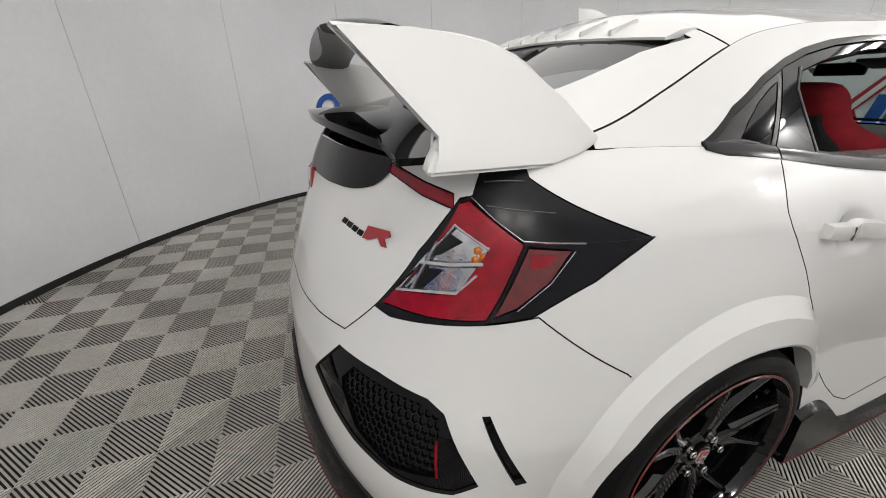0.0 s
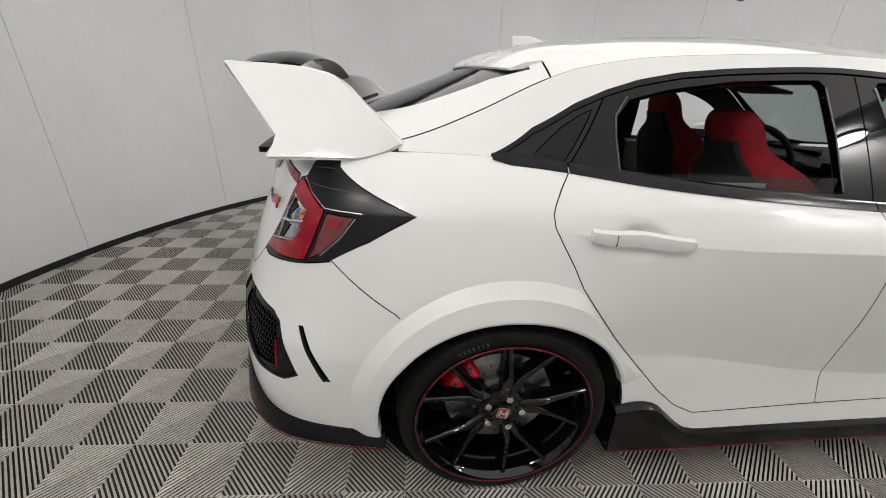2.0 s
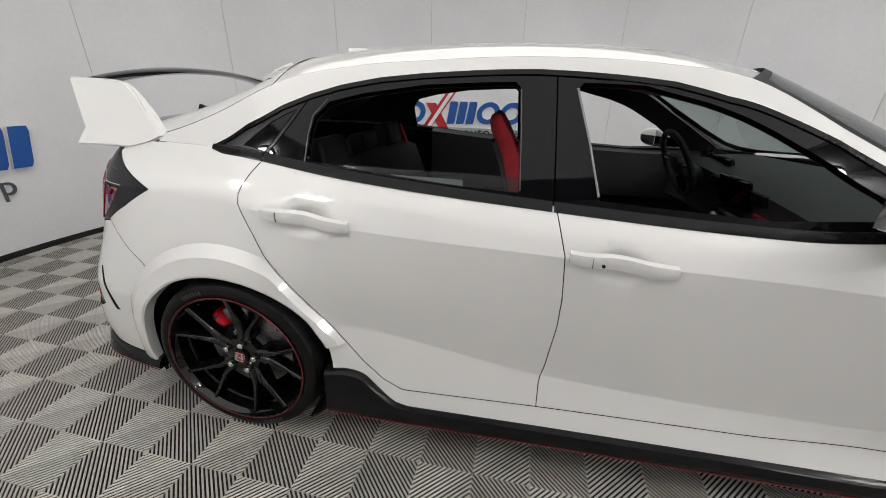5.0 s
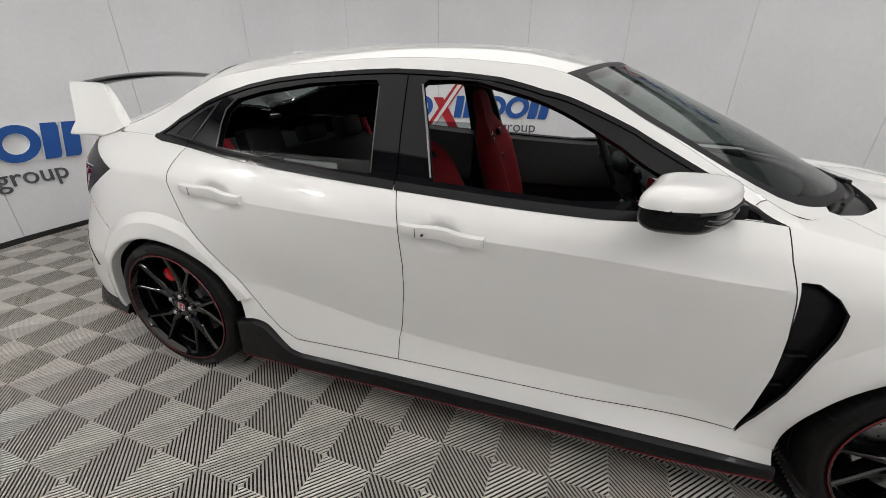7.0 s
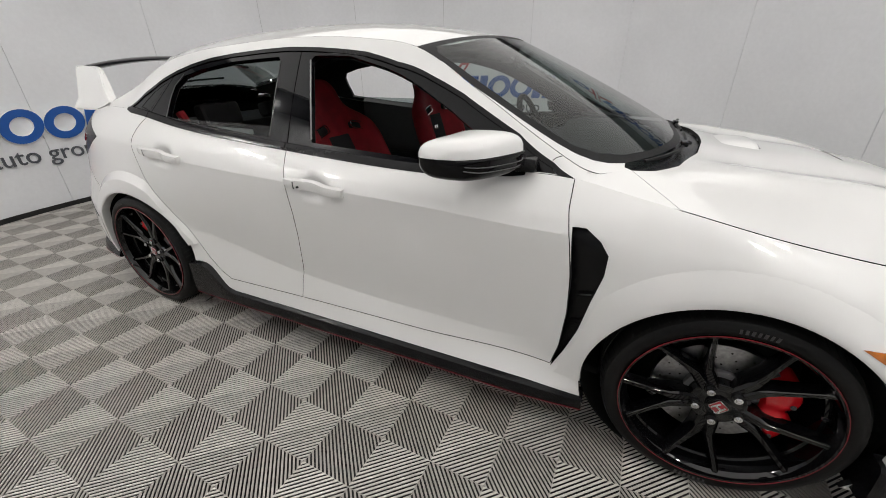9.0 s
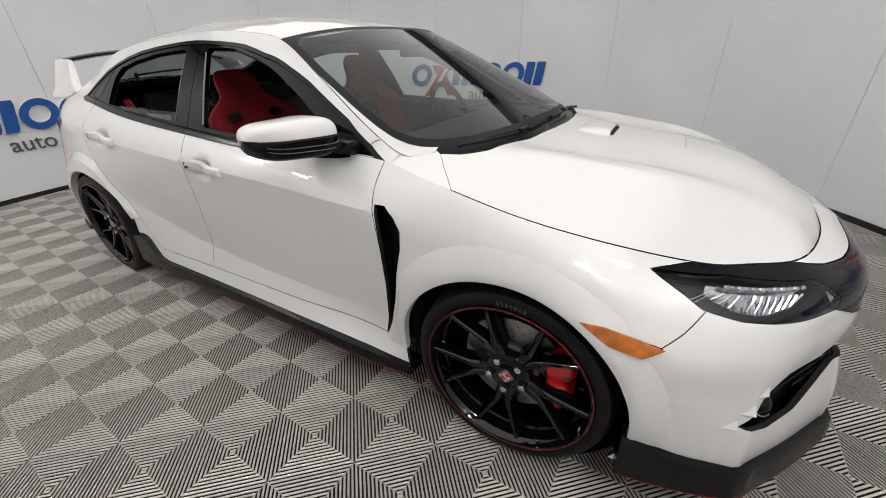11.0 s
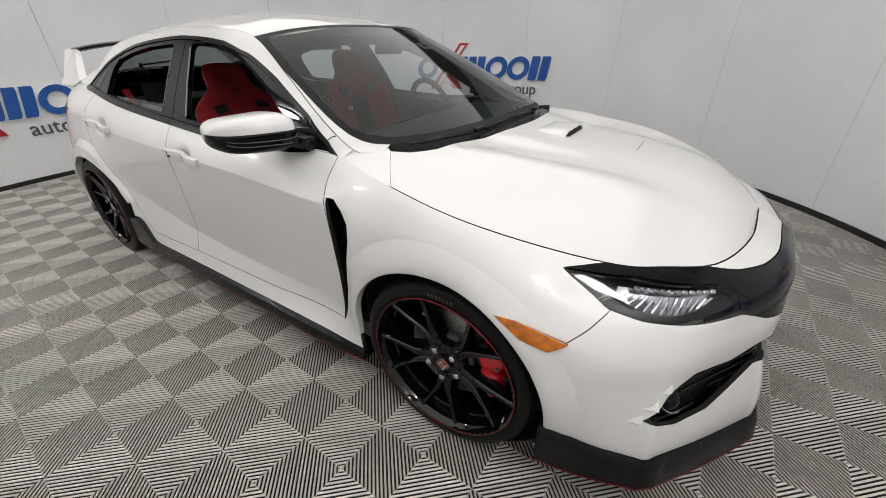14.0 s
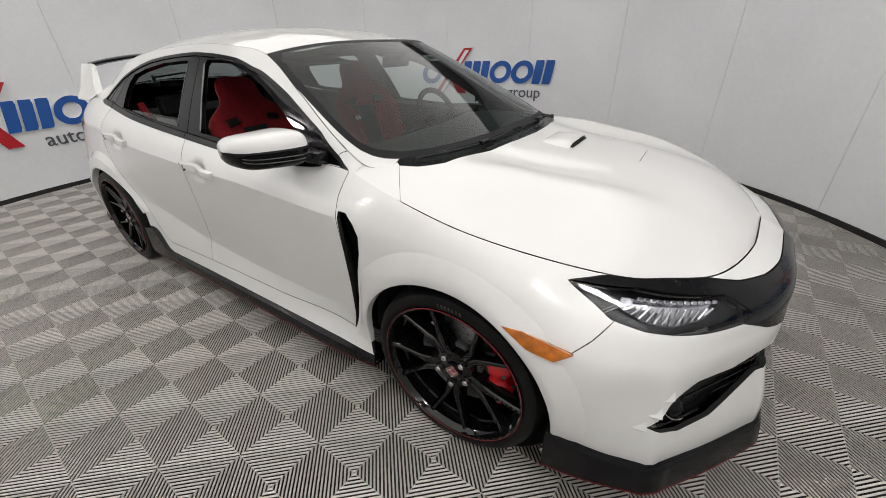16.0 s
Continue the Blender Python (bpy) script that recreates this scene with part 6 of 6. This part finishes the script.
add_box(bm, (.012, .46, .012), pose(.585, -.42, .815, 0, -14, 0), .004)
part("dash_strip", bm, RED_LINE, car, "red dash strip")
bm = bmesh.new()
add_cylinder(bm, .012, .10, pose(.37, 0, .65), 12, radius2=.009)
part("gear_stick", bm, TRIM_BLACK, car)
bm = bmesh.new()
bmesh.ops.create_uvsphere(bm, u_segments=20, v_segments=14, radius=.026, matrix=Matrix.Translation((.38, 0, .715)))
part("gear_knob", bm, CHROME, car, "polished metal gear knob")

# Steering wheel.
wm = Matrix.Translation((.47, .37, .925)) @ Euler((0, radians(-24), 0)).to_matrix().to_4x4()
ring = [wm @ Vector((0, .178 * math.cos(2 * math.pi * k / 48), .172 * math.sin(2 * math.pi * k / 48))) for k in range(48)]
steering = part("steering_wheel", tube(ring, .016, 10, closed=True), BLACK_CLOTH, car, "black leather steering wheel")
bm = bmesh.new()
add_box(bm, (.05, .13, .11), wm, .03)
part("wheel_boss", bm, DASH_PLASTIC, steering)
for a, b in (((0, .05, .0), (0, .17, .01)), ((0, -.05, .0), (0, -.17, .01)), ((0, .02, -.04), (0, .03, -.165)), ((0, -.02, -.04), (0, -.03, -.165))):
    part("wheel_spoke", tube([wm @ Vector(a), wm @ Vector(b)], .013, 8), SATIN_BLACK, steering)
bm = bmesh.new()
for dy in (-.011, .011):
    add_box(bm, (.006, .006, .032), wm @ pose(-.026, dy, 0), .001)
add_box(bm, (.006, .02, .006), wm @ pose(-.026, 0, 0), .001)
part("boss_badge", bm, CHROME, steering)
part("steering_column", tube([(.50, .37, .90), (.72, .37, .80)], .045, 14), DASH_PLASTIC, car)
bm = bmesh.new()
add_box(bm, (.03, .32, .10), pose(.665, .37, .93, 0, -20, 0), .012)
part("instrument_panel", bm, GLOSS_BLACK, car)

# Inside mirror, visors.
bm = bmesh.new()
add_box(bm, (.028, .21, .062), pose(.47, 0, 1.262, 0, 12, 4), .014, 3)
part("inside_mirror", bm, GLOSS_BLACK, car, "black inside mirror")
part("mirror_stem", tube([(.48, 0, 1.27), (.525, 0, 1.292)], .010, 8), TRIM_BLACK, car)
for y in (-.36, .36):
    bm = bmesh.new()
    add_box(bm, (.15, .30, .016), pose(.25, y * .92, 1.275, 0, 10, 0), .007)
    part("sun_visor", bm, GREY_LINING, car)

# Rear bench, head restraints, load cover.
rows = []
for i in range(25):
    y = -.64 + 1.28 * i / 24
    side_bolster = .05 * abs(y / .64) ** 4
    rows.append([(-1.02, y, .42), (-.96 + side_bolster, y, .52), (-1.02 + side_bolster, y, .72), (-1.10 + side_bolster, y, .93), (-1.15, y, .965), (-1.20, y, .94), (-1.16, y, .5)])
loft(rows, "rear_backrest", BLACK_CLOTH, car, "black cloth rear backrest")
rows = []
for i in range(25):
    y = -.64 + 1.28 * i / 24
    rows.append([(-1.0, y, .46), (-.8, y, .475), (-.58, y, .49), (-.52, y, .45), (-.53, y, .33), (-1.0, y, .33)])
loft(rows, "rear_cushion", BLACK_CLOTH, car, "black cloth rear cushion")
for y in (-.40, 0.0, .40):
    bm = bmesh.new()
    add_box(bm, (.09, .24 if y else .20, .13 if y else .09), pose(-1.16, y, 1.015, 0, -12, 0), .03, 3)
    part("rear_head_restraint", bm, BLACK_CLOTH, car)
for s in (-1, 1):
    rows = [[(-1.06 - .04 * u + .02, s * (.44 + a * .17), .55 + .36 * u + .02 * (1 - a * a * 4) + 0) for a in (-.5, 0, .5)] for u in np.linspace(0, 1, 6)]
    part("belt_buckle_strap", tube([(-1.03, s * .60, .60), (-1.06, s * .60, .80), (-1.12, s * .61, .96), (-1.16, s * .62, 1.05)], .022, 8), RED_CLOTH, car, "red seat belt")
bm = bmesh.new()
add_box(bm, (.62, 1.1, .02), pose(-1.53, 0, .94), .006)
part("load_cover", bm, BLACK_CLOTH, car, "black load cover")
# Door linings with armrests.
for s, owners, x0, x1 in [(s, o, a, b) for s in (1, -1) for o, a, b in ((front_doors, -.20, .80), (rear_doors, -.95, -.36))]:
    rows = []
    for i in range(13):
        x = x0 + (x1 - x0) * i / 12
        (w0, z0), _ = shoulder(np.array([x])), 0
        rows.append([(x, -s * (w0[0] - .03), z0[0] + .012), (x, -s * (w0[0] - .06), z0[0] - .01), (x, -s * (.70), .80), (x, -s * (.66), .70), (x, -s * (.66), .66), (x, -s * (.73), .62), (x, -s * .75, .36)])
    loft(rows, "door_lining", DASH_PLASTIC, owners[0 if s > 0 else 1], closed=False, angle=40)
# A sheet of paper on the rear door's sill, inside.
verts, faces = [], []
for i in range(9):
    x = -.80 + .24 * i / 8
    bend = .006 * math.sin(i * 1.3)
    verts += [(x, -.688 + bend, .93), (x, -.690 + bend * .3, 1.005 - .004 * i / 8)]
faces = [(2 * i, 2 * i + 2, 2 * i + 3, 2 * i + 1) for i in range(8)]
bm = bmesh.new()
vs = [bm.verts.new(v) for v in verts]
for f in faces:
    bm.faces.new([vs[i] for i in f])
r = bmesh.ops.solidify(bm, geom=bm.faces[:], thickness=.0012)
tagged(part("paper_sheet", bm, PAPER), "white paper sheet tucked inside the rear window", "paper")


# ---- signs on the wall ----
def on_wall(a_mid, u, z, out=0.0):
    """A place on the wall: u metres along it to the right, seen from inside, of the angle a_mid."""
    a = radians(a_mid) - u / ROOM_R
    r = ROOM_R - out
    return (ROOM_X + r * math.cos(a), ROOM_Y + r * math.sin(a), z)


def letter_shape(name, outline, hole, a_mid, u0, z0, w, h, material, parent, slant=0.18, thick=0.034, label=""):
    """A raised plain shape on the wall, from outlines in a unit square."""
    bm = bmesh.new()

    def laid(pts, out):
        return [bm.verts.new(on_wall(a_mid, u0 + w * x + slant * h * y, z0 + h * y, out)) for x, y in pts]

    if hole:
        rings = [laid(outline, .002), laid(outline, thick), laid(hole, thick), laid(hole, .002)]
        n = len(outline)
        for p, q in ((0, 1), (1, 2), (2, 3)):
            for i in range(n):
                j = (i + 1) % n
                bm.faces.new((rings[p][i], rings[p][j], rings[q][j], rings[q][i])).material_index = int(p != 1)
    else:
        low_ring, top = laid(outline, .002), laid(outline, thick)
        n = len(outline)
        for i in range(n):
            bm.faces.new((low_ring[i], low_ring[(i + 1) % n], top[(i + 1) % n], top[i])).material_index = 1
        bmesh.ops.triangulate(bm, faces=[bm.faces.new(top)])
    shape = part(name, bm, material, parent, label, angle=35)
    shape.data.materials.append(PAPER)
    return shape


def ring_outline(rx, ry, n=28):
    return [(.5 + rx * math.cos(2 * math.pi * k / n), .5 + ry * math.sin(2 * math.pi * k / n)) for k in range(n)]


def wall_sign(a_mid, z0):
    t = thing("wall_sign", "raised blue and red shapes over grey lettering on the wall", "sign", "booth wall signs")
    h = .30
    block_b = [(0, 0), (.9, 0), (1, .12), (1, .88), (.9, 1), (0, 1)]
    letter_shape("ring_shape", ring_outline(.5, .5), ring_outline(.27, .28), a_mid, -1.00, z0, .31, h, SIGN_BLUE, t)
    for k in range(3):
        letter_shape("block_shape", block_b, None, a_mid, -.36 + .138 * k, z0, .115, h, SIGN_BLUE, t)
    letter_shape("ring_shape", ring_outline(.5, .5), ring_outline(.27, .28), a_mid, .05, z0, .33, h, SIGN_BLUE, t)
    letter_shape("ring_shape", ring_outline(.5, .5), ring_outline(.27, .28), a_mid, .38, z0, .33, h, SIGN_BLUE, t)
    for k in range(2):
        letter_shape("block_shape", block_b, None, a_mid, .72 + .15 * k, z0, .125, h, SIGN_BLUE, t)
    letter_shape("bar_shape", [(0, 0), (.22, 0), (1, 1), (.78, 1)], None, a_mid, -.79, z0 - .145, .60, h + .32, SIGN_RED, t, slant=0, thick=.040)
    letter_shape("stripe", [(0, 0), (.12, 0), (1, 1), (.88, 1)], None, a_mid, -.725, z0 - .145, .48, h + .29, PAPER, t, slant=0, thick=.043)
    letter_shape("bar_shape", [(0, 1), (.38, 1), (1, 0), (.62, 0)], None, a_mid, -.655, z0 - .14, .37, h + .12, SIGN_RED, t, slant=0, thick=.036)
    bm_curve = bpy.data.curves.new("words", "FONT")
    bm_curve.body, bm_curve.size, bm_curve.extrude = "auto group", .21, .006
    holder = bpy.data.objects.new("words", bm_curve)
    me = bpy.data.meshes.new_from_object(holder)
    bpy.data.objects.remove(holder)
    bm = bmesh.new()
    bm.from_mesh(me)
    bpy.data.meshes.remove(me)
    bmesh.ops.remove_doubles(bm, verts=bm.verts, dist=1e-5)
    left = set(bm.verts)
    while left:
        grown = [left.pop()]
        for v in grown:
            for e in v.link_edges:
                w = e.other_vert(v)
                if w in left:
                    left.discard(w)
                    grown.append(w)
        one, at = bmesh.new(), {}
        for v in grown:
            x, y, z = v.co
            at[v] = one.verts.new(on_wall(a_mid, -.10 + x * 1.02, z0 - .185 + y, .008 + z))
        for f in {f for v in grown for f in v.link_faces}:
            one.faces.new([at[v] for v in f.verts])
        part("letter", one, SIGN_GREY, t, smooth=False)
    bm.free()
    return t


for a_mid, z0 in ((101.5, .82), (187.5, .655), (11.0, .80), (281.0, .75), (57.0, 2.47)):
    wall_sign(a_mid, z0)
# ---- floor tiles ----
TILE, TURN = 0.2828, 45.0 - 2.4
RIBS = 11
origin = Vector((0.13, -1.36, 0))
ct_, st_ = math.cos(radians(TURN)), math.sin(radians(TURN))


def tile_mesh():
    verts, faces, tones = [], [], []
    p = TILE / 2 / RIBS
    for k in range(RIBS):
        d = (k + .5) * p
        inner, outer = d - p * .255, d + p * .255
        for q in range(4):
            c, s = ((1, 0), (0, 1), (-1, 0), (0, -1))[q]
            base = len(verts)
            for r, e, z in ((inner + .0002, 0, -.0030), (inner, 0, 0), (outer, 0, 0), (outer - .0002, 0, -.0030)):
                for g in (-1, 1):
                    x, y = g * r, r
                    verts.append((x * c - y * s, x * s + y * c, z))
            faces += [(base + 2 * i, base + 2 * i + 2, base + 2 * i + 3, base + 2 * i + 1) for i in range(3)]
            # Odd sides turn away from the main light; their shade is in the colour.
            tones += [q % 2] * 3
    # Diagonal webs and the tile's rim.
    for q in range(4):
        c, s = ((1, 1), (-1, 1), (-1, -1), (1, -1))[q]
        base = len(verts)
        h, w = TILE / 2 - .0004, .0010
        verts += [(w * s, -w * c, -.0036), (-w * s, w * c, -.0036), (h * c - w * s, h * s + w * c, -.0036), (h * c + w * s, h * s - w * c, -.0036)]
        faces.append((base, base + 3, base + 2, base + 1))
        tones.append(1)
    return verts, faces, tones


tv, tf, tones = tile_mesh()
tile_data = bpy.data.meshes.new("tile")
tile_data.from_pydata(tv, [], tf)
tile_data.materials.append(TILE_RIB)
tile_data.materials.append(TILE_RIB_SHADED)
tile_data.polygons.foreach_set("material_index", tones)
bm = bmesh.new()
bm.from_mesh(tile_data)
for f in bm.faces:
    f.normal_update()
    if f.normal.z < 0:
        f.normal_flip()
bm.to_mesh(tile_data)
bm.free()
tv = [tuple(v.co) for v in tile_data.vertices]
tf = [tuple(p.vertices) for p in tile_data.polygons]
cells = []
for i in range(-40, 41):
    for j in range(-40, 41):
        x = origin.x + TILE * (i * ct_ - j * st_)
        y = origin.y + TILE * (i * st_ + j * ct_)
        if math.hypot(x - ROOM_X, y - ROOM_Y) < ROOM_R + .12:
            near = abs(y + 1.0) + .35 * abs(x) if y < 1.2 else 9
            cells.append((near, x, y))
cells.sort()
turn = pose(0, 0, 0, 0, 0, TURN)
for _, x, y in cells[:300]:
    ob = new("tile", tile_data)
    ob.matrix_basis = Matrix.Translation((x, y, 0)) @ turn
    ob.parent = floor
base_v = np.array([tuple(turn @ Vector(v)) for v in tv])
rest_v = np.concatenate([base_v + (x, y, 0) for _, x, y in cells[300:]])
far = np.hypot(rest_v[:, 0] - ROOM_X, rest_v[:, 1] - ROOM_Y)
shrink = np.minimum(1.0, (ROOM_R + .06) / far)
rest_v[:, 0] = ROOM_X + (rest_v[:, 0] - ROOM_X) * shrink
rest_v[:, 1] = ROOM_Y + (rest_v[:, 1] - ROOM_Y) * shrink
rest_f = (np.array(tf)[None] + (np.arange(len(cells) - 300) * len(tv))[:, None, None]).reshape(-1, 4)
me = bpy.data.meshes.new("tiles")
me.from_pydata(rest_v.tolist(), [], rest_f.tolist())
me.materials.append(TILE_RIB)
me.materials.append(TILE_RIB_SHADED)
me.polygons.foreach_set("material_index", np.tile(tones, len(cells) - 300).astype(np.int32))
rest_tiles = new("tiles", me)
rest_tiles.parent = floor
tagged(rest_tiles, kind="stuff")
